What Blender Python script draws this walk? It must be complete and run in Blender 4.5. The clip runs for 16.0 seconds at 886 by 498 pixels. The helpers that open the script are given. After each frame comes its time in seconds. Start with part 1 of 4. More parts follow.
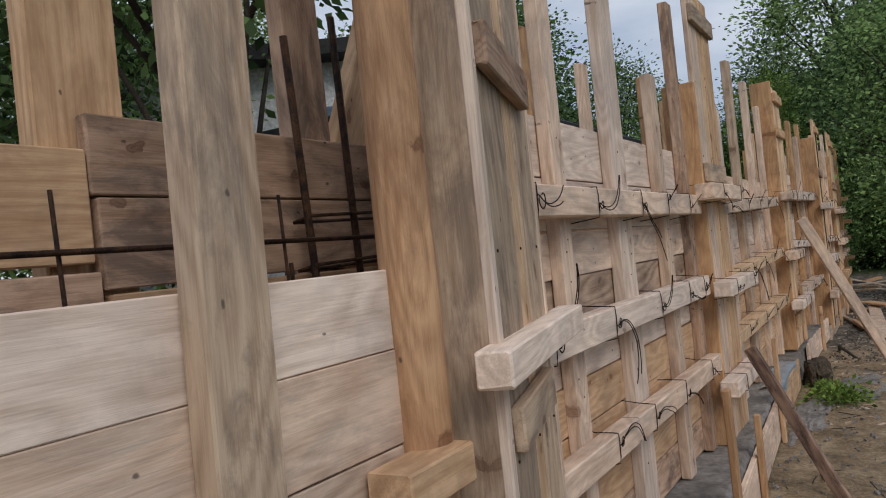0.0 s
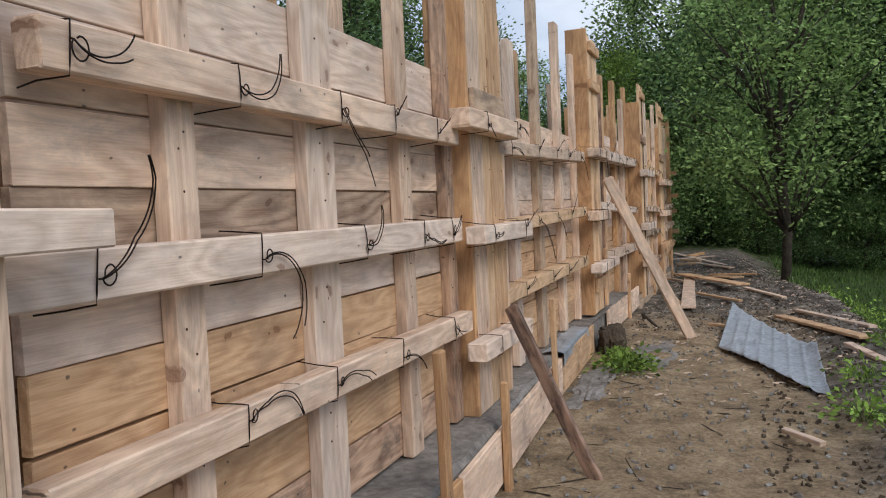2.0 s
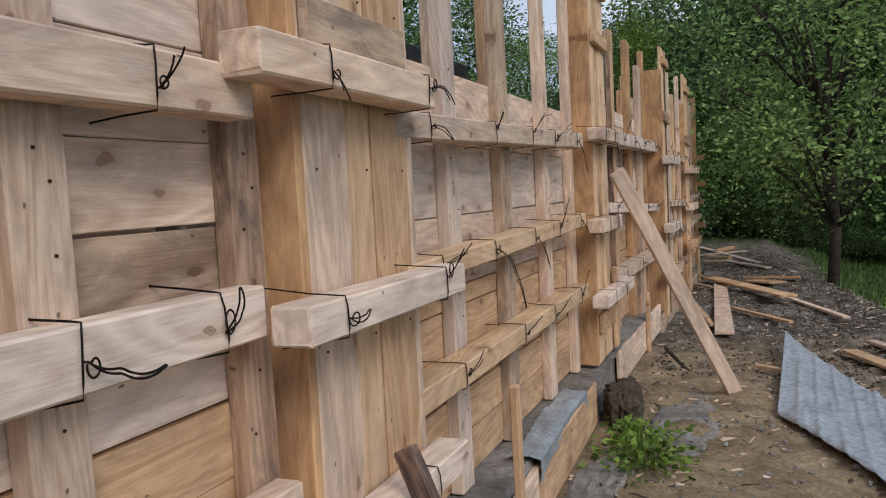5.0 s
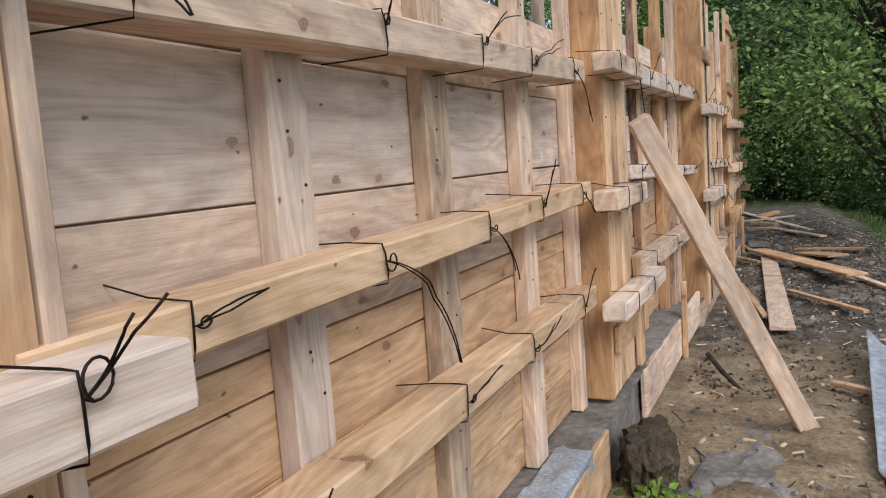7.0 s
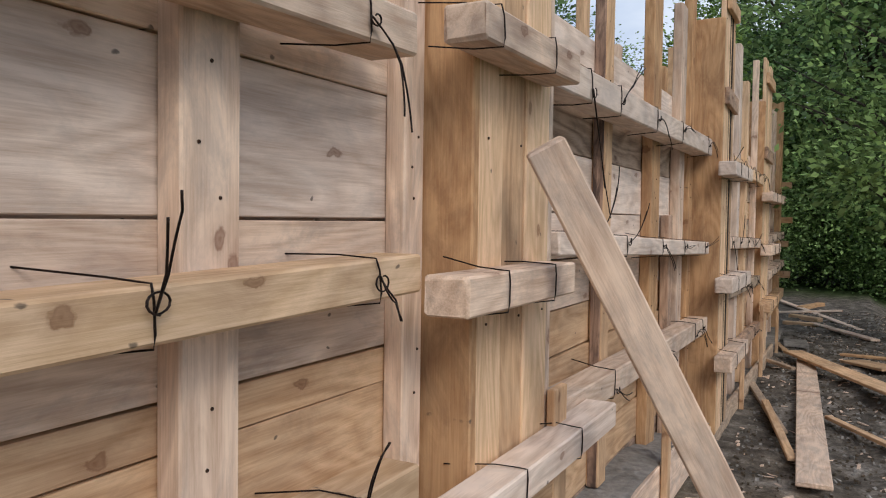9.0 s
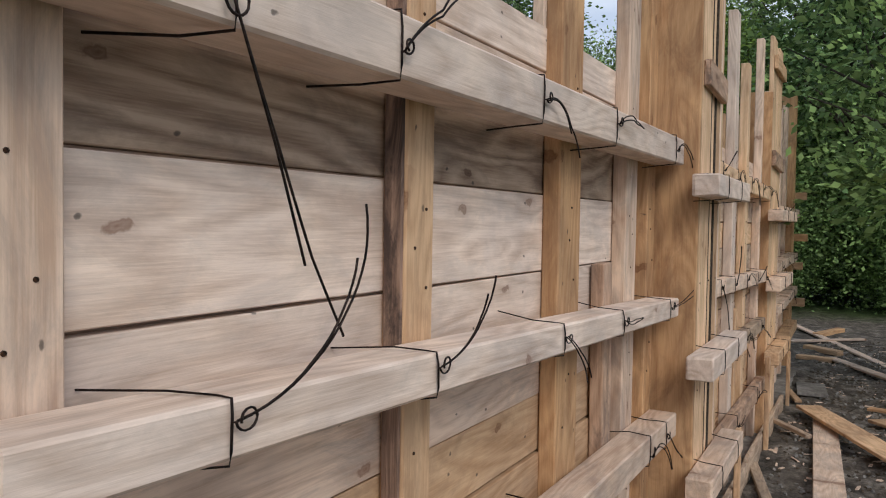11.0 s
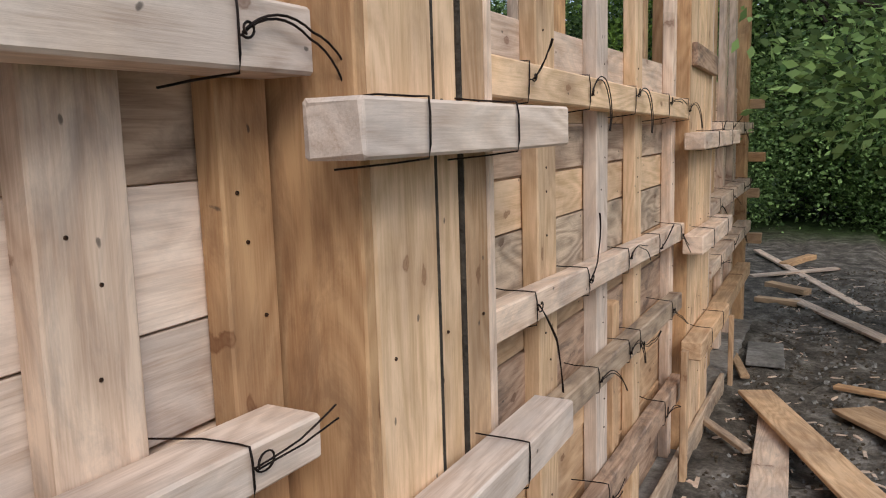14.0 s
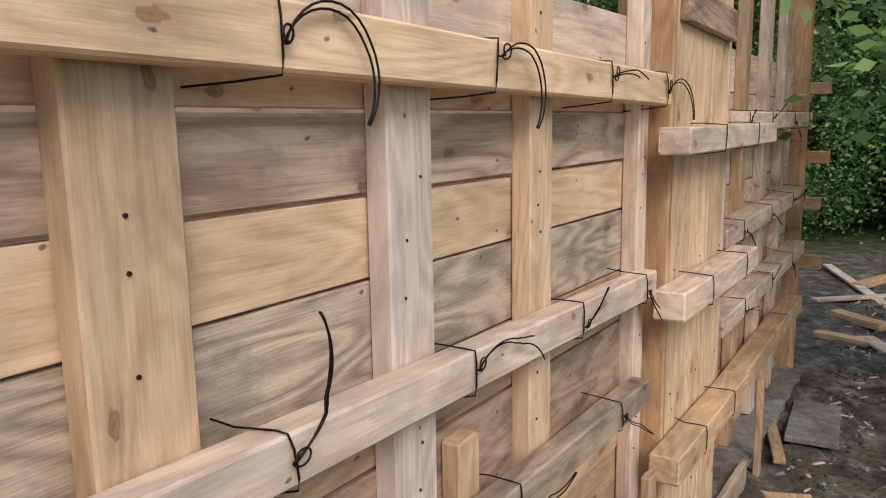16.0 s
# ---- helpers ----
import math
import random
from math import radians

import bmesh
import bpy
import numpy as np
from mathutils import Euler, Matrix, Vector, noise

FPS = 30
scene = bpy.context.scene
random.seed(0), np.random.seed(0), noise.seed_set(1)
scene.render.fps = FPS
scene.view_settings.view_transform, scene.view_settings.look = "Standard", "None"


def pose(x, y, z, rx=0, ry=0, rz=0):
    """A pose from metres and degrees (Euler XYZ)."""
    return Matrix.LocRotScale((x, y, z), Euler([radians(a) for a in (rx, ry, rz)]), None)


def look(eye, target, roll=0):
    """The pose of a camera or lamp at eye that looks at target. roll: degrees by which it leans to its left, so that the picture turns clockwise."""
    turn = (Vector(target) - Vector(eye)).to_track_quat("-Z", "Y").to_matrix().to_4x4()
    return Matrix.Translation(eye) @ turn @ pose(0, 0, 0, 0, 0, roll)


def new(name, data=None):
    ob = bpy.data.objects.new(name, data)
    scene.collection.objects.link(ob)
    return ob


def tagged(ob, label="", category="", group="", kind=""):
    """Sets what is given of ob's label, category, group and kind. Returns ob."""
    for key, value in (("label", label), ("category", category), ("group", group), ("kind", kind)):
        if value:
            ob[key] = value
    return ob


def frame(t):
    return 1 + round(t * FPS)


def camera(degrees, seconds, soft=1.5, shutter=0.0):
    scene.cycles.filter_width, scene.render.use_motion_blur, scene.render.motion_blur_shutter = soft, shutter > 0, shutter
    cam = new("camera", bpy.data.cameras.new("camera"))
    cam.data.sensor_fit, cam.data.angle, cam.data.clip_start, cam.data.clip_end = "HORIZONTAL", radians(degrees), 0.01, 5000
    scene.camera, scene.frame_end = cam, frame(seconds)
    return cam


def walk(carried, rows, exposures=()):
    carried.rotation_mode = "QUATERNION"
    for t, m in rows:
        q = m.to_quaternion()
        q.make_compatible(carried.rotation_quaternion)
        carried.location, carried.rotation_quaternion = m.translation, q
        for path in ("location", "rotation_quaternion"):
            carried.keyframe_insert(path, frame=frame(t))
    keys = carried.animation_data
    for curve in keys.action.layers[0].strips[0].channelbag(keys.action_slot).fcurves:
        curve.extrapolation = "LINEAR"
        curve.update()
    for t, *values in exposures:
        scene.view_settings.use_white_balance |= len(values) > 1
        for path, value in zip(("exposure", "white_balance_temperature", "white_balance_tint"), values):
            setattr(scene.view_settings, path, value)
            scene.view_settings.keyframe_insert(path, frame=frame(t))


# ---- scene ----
cam = camera(60.2, 16.0, soft=1.1)
METRES, EYE, TILT, LEAN, TURN = 11.5, 1.6, 0.0, 0.0, 31.1
ROWS = [
    (0.0, 0.0, 0.0, 0.0, 0.06, 0.55, 5.89),
    (0.5, 0.024, 0.025, -0.0063, 0.24, 1.96, 5.39),
    (1.0, 0.0416, 0.0348, -0.0121, -1.81, 0.21, 4.51),
    (1.5, 0.0549, 0.0408, -0.015, -4.9, -1.67, 4.16),
    (2.0, 0.0621, 0.0597, -0.0176, -9.96, -2.94, 2.58),
    (2.5, 0.072, 0.0869, -0.0208, -10.12, -3.72, 2.26),
    (3.0, 0.0952, 0.121, -0.019, -10.33, -3.06, 3.36),
    (3.5, 0.1057, 0.1407, -0.0126, -9.94, -2.95, 4.07),
    (6.0, 0.1552, 0.2815, -0.0067, -7.92, -5.18, 2.41),
    (6.5, 0.1676, 0.309, -0.0092, -8.12, -5.62, 3.83),
    (7.0, 0.183, 0.3365, -0.01, -6.32, -6.54, 4.04),
    (7.5, 0.2025, 0.3682, -0.0114, -7.65, -5.2, 1.51),
    (8.0, 0.2208, 0.3952, -0.0118, -4.38, -2.29, -0.87),
    (8.5, 0.2391, 0.4262, -0.0142, -3.32, -2.35, -0.83),
    (11.0, 0.3245, 0.5903, -0.0002, -2.1, -2.1, -0.8),
    (11.5, 0.3443, 0.6163, 0.0067, -1.97, -2.95, 0.07),
    (12.0, 0.3538, 0.6347, 0.0081, -1.57, -3.37, 0.68),
    (12.5, 0.369, 0.666, 0.0134, -1.84, -5.89, 1.19),
    (13.0, 0.3845, 0.6847, 0.014, -2.7, -7.01, 1.81),
    (13.5, 0.4048, 0.7097, 0.0135, -3.02, -7.71, 1.96),
    (14.0, 0.4226, 0.7396, 0.0111, -3.31, -8.41, 1.69),
    (14.5, 0.439, 0.7637, 0.0099, -2.28, -8.77, 1.35),
    (15.0, 0.4545, 0.7877, 0.0094, 2.66, -9.03, 1.52),
    (15.5, 0.4722, 0.8237, 0.0072, 2.44, -9.08, 1.27),
    (16.0, 0.4918, 0.8496, 0.0113, 2.29, -9.34, 0.86),
]
walk(cam, [(t, pose(0, 0, EYE, TILT, LEAN, TURN) @ pose(METRES * x, METRES * y, METRES * z, 90 + pitch, roll, yaw)) for t, x, y, z, yaw, pitch, roll in ROWS],
     [(0.0, -0.42), (0.5, -0.48), (1.0, -0.44), (2.0, 0.0), (3.5, -0.2), (6.0, 0.12), (7.0, 0.34), (8.5, 0.03), (11.0, 0.0), (12.0, 0.06), (13.5, 0.26), (14.5, 0.2), (15.0, 0.36), (16.0, 0.38)])

# ---- world, sun, exposure ----
world = bpy.data.worlds.new("overcast_sky")
scene.world = world
world.use_nodes = True
wn, wl = world.node_tree.nodes, world.node_tree.links
wn.clear()
sky = wn.new("ShaderNodeTexSky")
sky.sky_type, sky.sun_disc = "NISHITA", False
sky.sun_elevation, sky.sun_rotation = radians(43), radians(132)
sky.dust_density, sky.air_density = 3.0, 1.0
wc = wn.new("ShaderNodeTexCoord")
wm = wn.new("ShaderNodeMapping")
wm.inputs["Scale"].default_value = (1.0, 1.0, 2.6)
cl = wn.new("ShaderNodeTexNoise")
cl.inputs["Scale"].default_value, cl.inputs["Detail"].default_value = 3.2, 7.0
cr = wn.new("ShaderNodeValToRGB")
cr.color_ramp.elements[0].position, cr.color_ramp.elements[1].position = 0.36, 0.68
cr.color_ramp.elements[0].color, cr.color_ramp.elements[1].color = (3.5, 4.5, 6.3, 1), (8.3, 8.8, 9.7, 1)
mx = wn.new("ShaderNodeMix")
mx.data_type = "RGBA"
mx.inputs[0].default_value = 0.82
bg = wn.new("ShaderNodeBackground")
bg.inputs["Strength"].default_value = 0.125
out = wn.new("ShaderNodeOutputWorld")
wl.new(wc.outputs["Generated"], wm.inputs["Vector"])
wl.new(wm.outputs["Vector"], cl.inputs["Vector"])
wl.new(cl.outputs["Fac"], cr.inputs["Fac"])
wl.new(sky.outputs["Color"], mx.inputs[6])
wl.new(cr.outputs["Color"], mx.inputs[7])
wl.new(mx.outputs[2], bg.inputs["Color"])
wl.new(bg.outputs["Background"], out.inputs["Surface"])
sun = new("sun", bpy.data.lights.new("sun", "SUN"))
sun.data.energy, sun.data.angle, sun.data.color = 1.5, radians(25), (1.0, 0.95, 0.89)
sun.matrix_world = look((10, -3, 11), (0, 6, 0))


# ---- materials ----
def shader(name, rough=0.8, metal=0.0):
    m = bpy.data.materials.new(name)
    m.use_nodes = True
    n, l = m.node_tree.nodes, m.node_tree.links
    b = n["Principled BSDF"]
    b.inputs["Roughness"].default_value, b.inputs["Metallic"].default_value = rough, metal
    b.inputs["Specular IOR Level"].default_value = 0.25
    return m, n, l, b


def ramp(n, stops):
    r = n.new("ShaderNodeValToRGB")
    el = r.color_ramp.elements
    while len(el) < len(stops):
        el.new(0.5)
    for e, (p, c) in zip(el, stops):
        e.position, e.color = p, (*c, 1)
    return r


def noise_at(n, l, vec, scale, detail=4.0, rough=0.55, dist=0.0):
    t = n.new("ShaderNodeTexNoise")
    t.inputs["Scale"].default_value, t.inputs["Detail"].default_value = scale, detail
    t.inputs["Roughness"].default_value, t.inputs["Distortion"].default_value = rough, dist
    if vec:
        l.new(vec, t.inputs["Vector"])
    return t


def mixed(n, l, kind, fac, a, b):
    m = n.new("ShaderNodeMix")
    m.data_type, m.blend_type = "RGBA", kind
    if isinstance(fac, float):
        m.inputs[0].default_value = fac
    else:
        l.new(fac, m.inputs[0])
    for s, v in ((6, a), (7, b)):
        if isinstance(v, tuple):
            m.inputs[s].default_value = (*v, 1)
        else:
            l.new(v, m.inputs[s])
    return m.outputs[2]


def wood(name, light, dark, stain, stained=0.35, rough_sawn=0.4, figure=0.13, swirl=26.0):
    """Sawn softwood with the grain along the piece's own x axis, knots, stains, and a shade of its own for each piece."""
    light, dark, stain = [(r_, g_ * 0.985, b_ * 1.02) for r_, g_, b_ in (light, dark, stain)]
    m, n, l, b = shader(name, 0.78)
    tc, info = n.new("ShaderNodeTexCoord"), n.new("ShaderNodeObjectInfo")
    off = n.new("ShaderNodeVectorMath")
    off.operation = "MULTIPLY_ADD"
    shift = n.new("ShaderNodeCombineXYZ")
    for i, k in enumerate((37.0, 11.0, 23.0)):
        mul = n.new("ShaderNodeMath")
        mul.operation = "MULTIPLY"
        mul.inputs[1].default_value = k
        l.new(info.outputs["Random"], mul.inputs[0])
        l.new(mul.outputs[0], shift.inputs[i])
    off.inputs[1].default_value = (1, 1, 1)
    l.new(tc.outputs["Object"], off.inputs[0])
    l.new(shift.outputs[0], off.inputs[2])
    base = off.outputs[0]
    # knots bend the grain round them
    near = n.new("ShaderNodeVectorMath")
    near.operation = "MULTIPLY_ADD"
    near.inputs[1].default_value = (1, 1, 1)
    l.new(tc.outputs["Object"], near.inputs[0])
    ns = n.new("ShaderNodeVectorMath")
    ns.operation = "MULTIPLY"
    ns.inputs[1].default_value = (1.0, 0.035, 0.012)
    l.new(shift.outputs[0], ns.inputs[0])
    l.new(ns.outputs[0], near.inputs[2])

    def dots(scale, keep, stops):
        km = n.new("ShaderNodeMapping")
        km.inputs["Scale"].default_value = scale
        l.new(base, km.inputs["Vector"])
        wob = noise_at(n, l, base, 26.0, 4.0)
        ad = n.new("ShaderNodeVectorMath")
        ad.operation = "MULTIPLY_ADD"
        ad.inputs[1].default_value = (0.16, 0.0, 0.22)
        l.new(wob.outputs["Color"], ad.inputs[0])
        l.new(km.outputs[0], ad.inputs[2])
        sx, cx = n.new("ShaderNodeSeparateXYZ"), n.new("ShaderNodeCombineXYZ")
        l.new(ad.outputs[0], sx.inputs[0])
        l.new(sx.outputs["X"], cx.inputs["X"])
        l.new(sx.outputs["Z"], cx.inputs["Y"])
        kv = n.new("ShaderNodeTexVoronoi")
        kv.voronoi_dimensions = "2D"
        kv.inputs["Scale"].default_value = 1.0
        l.new(cx.outputs[0], kv.inputs["Vector"])
        kr = ramp(n, stops)
        l.new(kv.outputs["Distance"], kr.inputs["Fac"])
        sepc = n.new("ShaderNodeSeparateColor")
        l.new(kv.outputs["Color"], sepc.inputs[0])
        gt = n.new("ShaderNodeMath")
        gt.operation = "GREATER_THAN"
        gt.inputs[1].default_value = 1 - keep
        l.new(sepc.outputs[0], gt.inputs[0])
        return mixed(n, l, "MULTIPLY", 1.0, kr.outputs["Color"], gt.outputs[0])
    knot_c = dots((3.2, 0.0, 6.5), 0.5, [(0.0, (0.92, 0.92, 0.92)), (0.03, (0.7, 0.7, 0.7)), (0.05, (0.85, 0.85, 0.85)), (0.07, (0.3, 0.3, 0.3)), (0.15, (0.13, 0.13, 0.13)), (0.35, (0, 0, 0))])
    nail_c = dots((7.0, 0.0, 12.0), 0.22, [(0.0, (0.8, 0.8, 0.8)), (0.03, (0.7, 0.7, 0.7)), (0.05, (0, 0, 0))])
    gm = n.new("ShaderNodeMapping")
    gm.inputs["Scale"].default_value = (0.09, 1.0, 1.0)
    l.new(near.outputs[0], gm.inputs["Vector"])
    bend = n.new("ShaderNodeVectorMath")
    bend.operation = "MULTIPLY_ADD"
    bend.inputs[1].default_value = (0.0, 0.02, 0.02)
    l.new(knot_c, bend.inputs[0])
    l.new(gm.outputs[0], bend.inputs[2])
    cm = n.new("ShaderNodeMapping")
    cm.inputs["Scale"].default_value = (14.0, 6.5, 6.5)
    l.new(bend.outputs[0], cm.inputs["Vector"])
    field = noise_at(n, l, cm.outputs[0], 1.0, 1.5, 0.4, 0.3)
    many = n.new("ShaderNodeMath")
    many.operation = "MULTIPLY"
    many.inputs[1].default_value = swirl
    l.new(field.outputs["Fac"], many.inputs[0])
    rings = n.new("ShaderNodeMath")
    rings.operation = "PINGPONG"
    rings.inputs[1].default_value = 1.0
    l.new(many.outputs[0], rings.inputs[0])
    fm = n.new("ShaderNodeMapping")
    fm.inputs["Scale"].default_value = (9.0, 260.0, 260.0)
    l.new(base, fm.inputs["Vector"])
    fibre = noise_at(n, l, fm.outputs[0], 1.0, 3.0, 0.6)
    big = noise_at(n, l, base, 2.6, 4.0, 0.6, 0.6)
    sm = n.new("ShaderNodeMapping")
    sm.inputs["Scale"].default_value = (4.0, 11.0, 11.0)
    l.new(base, sm.inputs["Vector"])
    blot = noise_at(n, l, sm.outputs[0], 1.0, 8.0, 0.72, 0.6)
    c0 = ramp(n, [(0.28 + figure * 0.3, dark), (0.445 + figure * 0.6, light)])
    stm = n.new("ShaderNodeMapping")
    stm.inputs["Scale"].default_value = (1.6, 13.0, 13.0)
    l.new(base, stm.inputs["Vector"])
    streak = noise_at(n, l, stm.outputs[0], 1.0, 6.0, 0.66, 1.6)

    def scaled(src, k, plus):
        q = n.new("ShaderNodeMath")
        q.operation = "MULTIPLY_ADD"
        q.inputs[1].default_value = k
        l.new(src, q.inputs[0])
        if plus is None:
            q.inputs[2].default_value = 0.0
        else:
            l.new(plus, q.inputs[2])
        return q
    mean = scaled(rings.outputs[0], figure, scaled(fibre.outputs["Fac"], 0.3, scaled(streak.outputs["Fac"], 0.46, None).outputs[0]).outputs[0])
    l.new(mean.outputs[0], c0.inputs["Fac"])
    sr = ramp(n, [(0.47, (0, 0, 0)), (0.62, (stained,) * 3)])
    l.new(blot.outputs["Fac"], sr.inputs["Fac"])
    c1 = mixed(n, l, "MIX", sr.outputs["Color"], c0.outputs["Color"], stain)
    hb = ramp(n, [(0.3, (0.78, 0.78, 0.8)), (0.7, (1.12, 1.1, 1.06))])
    l.new(big.outputs["Fac"], hb.inputs["Fac"])
    c2 = mixed(n, l, "MULTIPLY", 1.0, c1, hb.outputs["Color"])
    c3 = mixed(n, l, "MIX", knot_c, c2, (dark[0] * 0.42, dark[1] * 0.32, dark[2] * 0.28))
    c3 = mixed(n, l, "MIX", nail_c, c3, (0.05, 0.04, 0.035))
    hv = n.new("ShaderNodeHueSaturation")
    hv.inputs["Saturation"].default_value = 0.93
    vr = n.new("ShaderNodeMapRange")
    vr.inputs["To Min"].default_value, vr.inputs["To Max"].default_value = 0.86, 1.2
    l.new(info.outputs["Random"], vr.inputs["Value"])
    l.new(vr.outputs[0], hv.inputs["Value"])
    l.new(c3, hv.inputs["Color"])
    l.new(hv.outputs["Color"], b.inputs["Base Color"])
    bp = n.new("ShaderNodeBump")
    bp.inputs["Strength"].default_value, bp.inputs["Distance"].default_value = rough_sawn, 0.004
    l.new(mean.outputs[0], bp.inputs["Height"])
    l.new(bp.outputs["Normal"], b.inputs["Normal"])
    return m


PALE = wood("pale_spruce", (0.745, 0.57, 0.415), (0.51, 0.35, 0.235), (0.30, 0.25, 0.21), 0.45)
WHITE = wood("fresh_white_spruce", (0.8, 0.66, 0.53), (0.56, 0.42, 0.31), (0.42, 0.36, 0.3), 0.35)
TAN = wood("yellow_tan_spruce", (0.64, 0.42, 0.23), (0.44, 0.255, 0.12), (0.28, 0.17, 0.09), 0.4)
BROWN = wood("brown_weathered_pine", (0.54, 0.365, 0.24), (0.31, 0.185, 0.11), (0.11, 0.085, 0.07), 0.7, 0.6)
GREY = wood("grey_weathered_pine", (0.53, 0.4, 0.27), (0.33, 0.225, 0.14), (0.17, 0.13, 0.1), 0.65, 0.8)
HONEY = wood("honey_larch", (0.58, 0.35, 0.16), (0.4, 0.21, 0.085), (0.2, 0.1, 0.05), 0.45)
YELLOW = wood("yellow_spruce", (0.75, 0.52, 0.31), (0.53, 0.34, 0.17), (0.4, 0.24, 0.12), 0.35)
FIGURED = wood("figured_dark_pine", (0.58, 0.42, 0.285), (0.28, 0.18, 0.115), (0.16, 0.12, 0.09), 0.45, 0.5, 0.26, 16.0)
LICHEN = wood("lichen_grey_pine", (0.6, 0.46, 0.315), (0.34, 0.245, 0.16), (0.2, 0.165, 0.12), 0.55, 1.0, 0.26, 34.0)
LOG = wood("peeled_round_log", (0.55, 0.33, 0.165), (0.34, 0.18, 0.08), (0.2, 0.1, 0.05), 0.5)
BARKY = wood("bark_edged_pine", (0.34, 0.22, 0.15), (0.1, 0.06, 0.045), (0.05, 0.035, 0.03), 0.9, 1.0)


def mottled(name, stops, scale, rough, bump, metal=0.0, dist=0.02):
    m, n, l, b = shader(name, rough, metal)
    tc = n.new("ShaderNodeTexCoord")
    a = noise_at(n, l, tc.outputs["Object"], scale, 9.0, 0.68)
    c = noise_at(n, l, tc.outputs["Object"], scale * 9, 6.0, 0.6)
    r = ramp(n, stops)
    l.new(a.outputs["Fac"], r.inputs["Fac"])
    r2 = ramp(n, [(0.3, (0.6, 0.6, 0.6)), (0.7, (1.2, 1.2, 1.2))])
    l.new(c.outputs["Fac"], r2.inputs["Fac"])
    l.new(mixed(n, l, "MULTIPLY", 1.0, r.outputs["Color"], r2.outputs["Color"]), b.inputs["Base Color"])
    bp = n.new("ShaderNodeBump")
    bp.inputs["Strength"].default_value, bp.inputs["Distance"].default_value = bump, dist
    l.new(c.outputs["Fac"], bp.inputs["Height"])
    l.new(bp.outputs["Normal"], b.inputs["Normal"])
    return m


CONCRETE = mottled("raw_concrete", [(0.3, (0.12, 0.11, 0.1)), (0.5, (0.24, 0.22, 0.2)), (0.7, (0.34, 0.32, 0.3))], 3, 0.85, 0.6)
WIRE = mottled("black_annealed_wire", [(0.4, (0.012, 0.01, 0.01)), (0.6, (0.045, 0.03, 0.025))], 40, 0.5, 0.1, 0.8)
REBAR = mottled("rusted_rebar", [(0.4, (0.02, 0.015, 0.013)), (0.6, (0.09, 0.045, 0.025))], 30, 0.6, 0.4, 0.6)
ZINC = mottled("dull_galvanised_sheet", [(0.3, (0.33, 0.36, 0.4)), (0.7, (0.55, 0.58, 0.62))], 3, 0.5, 0.08, 0.35)
FILM = mottled("blue_grey_film", [(0.3, (0.2, 0.23, 0.26)), (0.7, (0.42, 0.46, 0.5))], 8, 0.35, 0.2)
ROOFING = mottled("black_roofing", [(0.4, (0.012, 0.012, 0.014)), (0.6, (0.03, 0.03, 0.032))], 5, 0.55, 0.2)
PLASTER = mottled("white_house_plaster", [(0.3, (0.62, 0.64, 0.66)), (0.7, (0.76, 0.77, 0.78))], 1.5, 0.9, 0.2)
BARK = mottled("dark_bark", [(0.3, (0.025, 0.02, 0.016)), (0.6, (0.08, 0.065, 0.05)), (0.8, (0.13, 0.115, 0.095))], 6, 0.9, 1.0)
SOIL = mottled("dark_damp_soil", [(0.3, (0.05, 0.038, 0.027)), (0.6, (0.13, 0.1, 0.07)), (0.8, (0.21, 0.17, 0.125))], 7, 0.95, 1.0)
STONE = mottled("grey_gravel", [(0.3, (0.12, 0.11, 0.1)), (0.7, (0.36, 0.34, 0.31))], 4, 0.9, 0.5)
PANE_FILM = mottled("blue_window_glass", [(0.3, (0.10, 0.14, 0.2)), (0.7, (0.2, 0.27, 0.36))], 1, 0.15, 0.0)


def leafy(name, dark, light):
    m, n, l, b = shader(name, 0.55)
    geo, info = n.new("ShaderNodeNewGeometry"), n.new("ShaderNodeObjectInfo")
    r = ramp(n, [(0.0, tuple(v * 0.7 for v in dark)), (0.6, light), (1.0, tuple(v * 1.9 for v in light))])
    l.new(geo.outputs["Random Per Island"], r.inputs["Fac"])
    hv = n.new("ShaderNodeHueSaturation")
    vr = n.new("ShaderNodeMapRange")
    vr.inputs["To Min"].default_value, vr.inputs["To Max"].default_value = 0.7, 1.2
    l.new(info.outputs["Random"], vr.inputs["Value"])
    l.new(vr.outputs[0], hv.inputs["Value"])
    l.new(r.outputs["Color"], hv.inputs["Color"])
    l.new(hv.outputs["Color"], b.inputs["Base Color"])
    tr = n.new("ShaderNodeBsdfTranslucent")
    l.new(hv.outputs["Color"], tr.inputs["Color"])
    ms = n.new("ShaderNodeMixShader")
    ms.inputs[0].default_value = 0.4
    l.new(b.outputs[0], ms.inputs[1])
    l.new(tr.outputs[0], ms.inputs[2])
    l.new(ms.outputs[0], n["Material Output"].inputs["Surface"])
    return m


LEAF = leafy("mid_green_leaves", (0.045, 0.088, 0.03), (0.145, 0.23, 0.08))
LEAF_DARK = leafy("dark_green_leaves", (0.03, 0.06, 0.024), (0.095, 0.165, 0.06))
LEAF_LIGHT = leafy("yellow_green_leaves", (0.09, 0.16, 0.03), (0.22, 0.34, 0.07))
LEAF_BRIGHT = leafy("fresh_green_leaves", (0.06, 0.11, 0.035), (0.22, 0.32, 0.11))
GRASS = leafy("grass_blades", (0.035, 0.07, 0.015), (0.09, 0.15, 0.04))


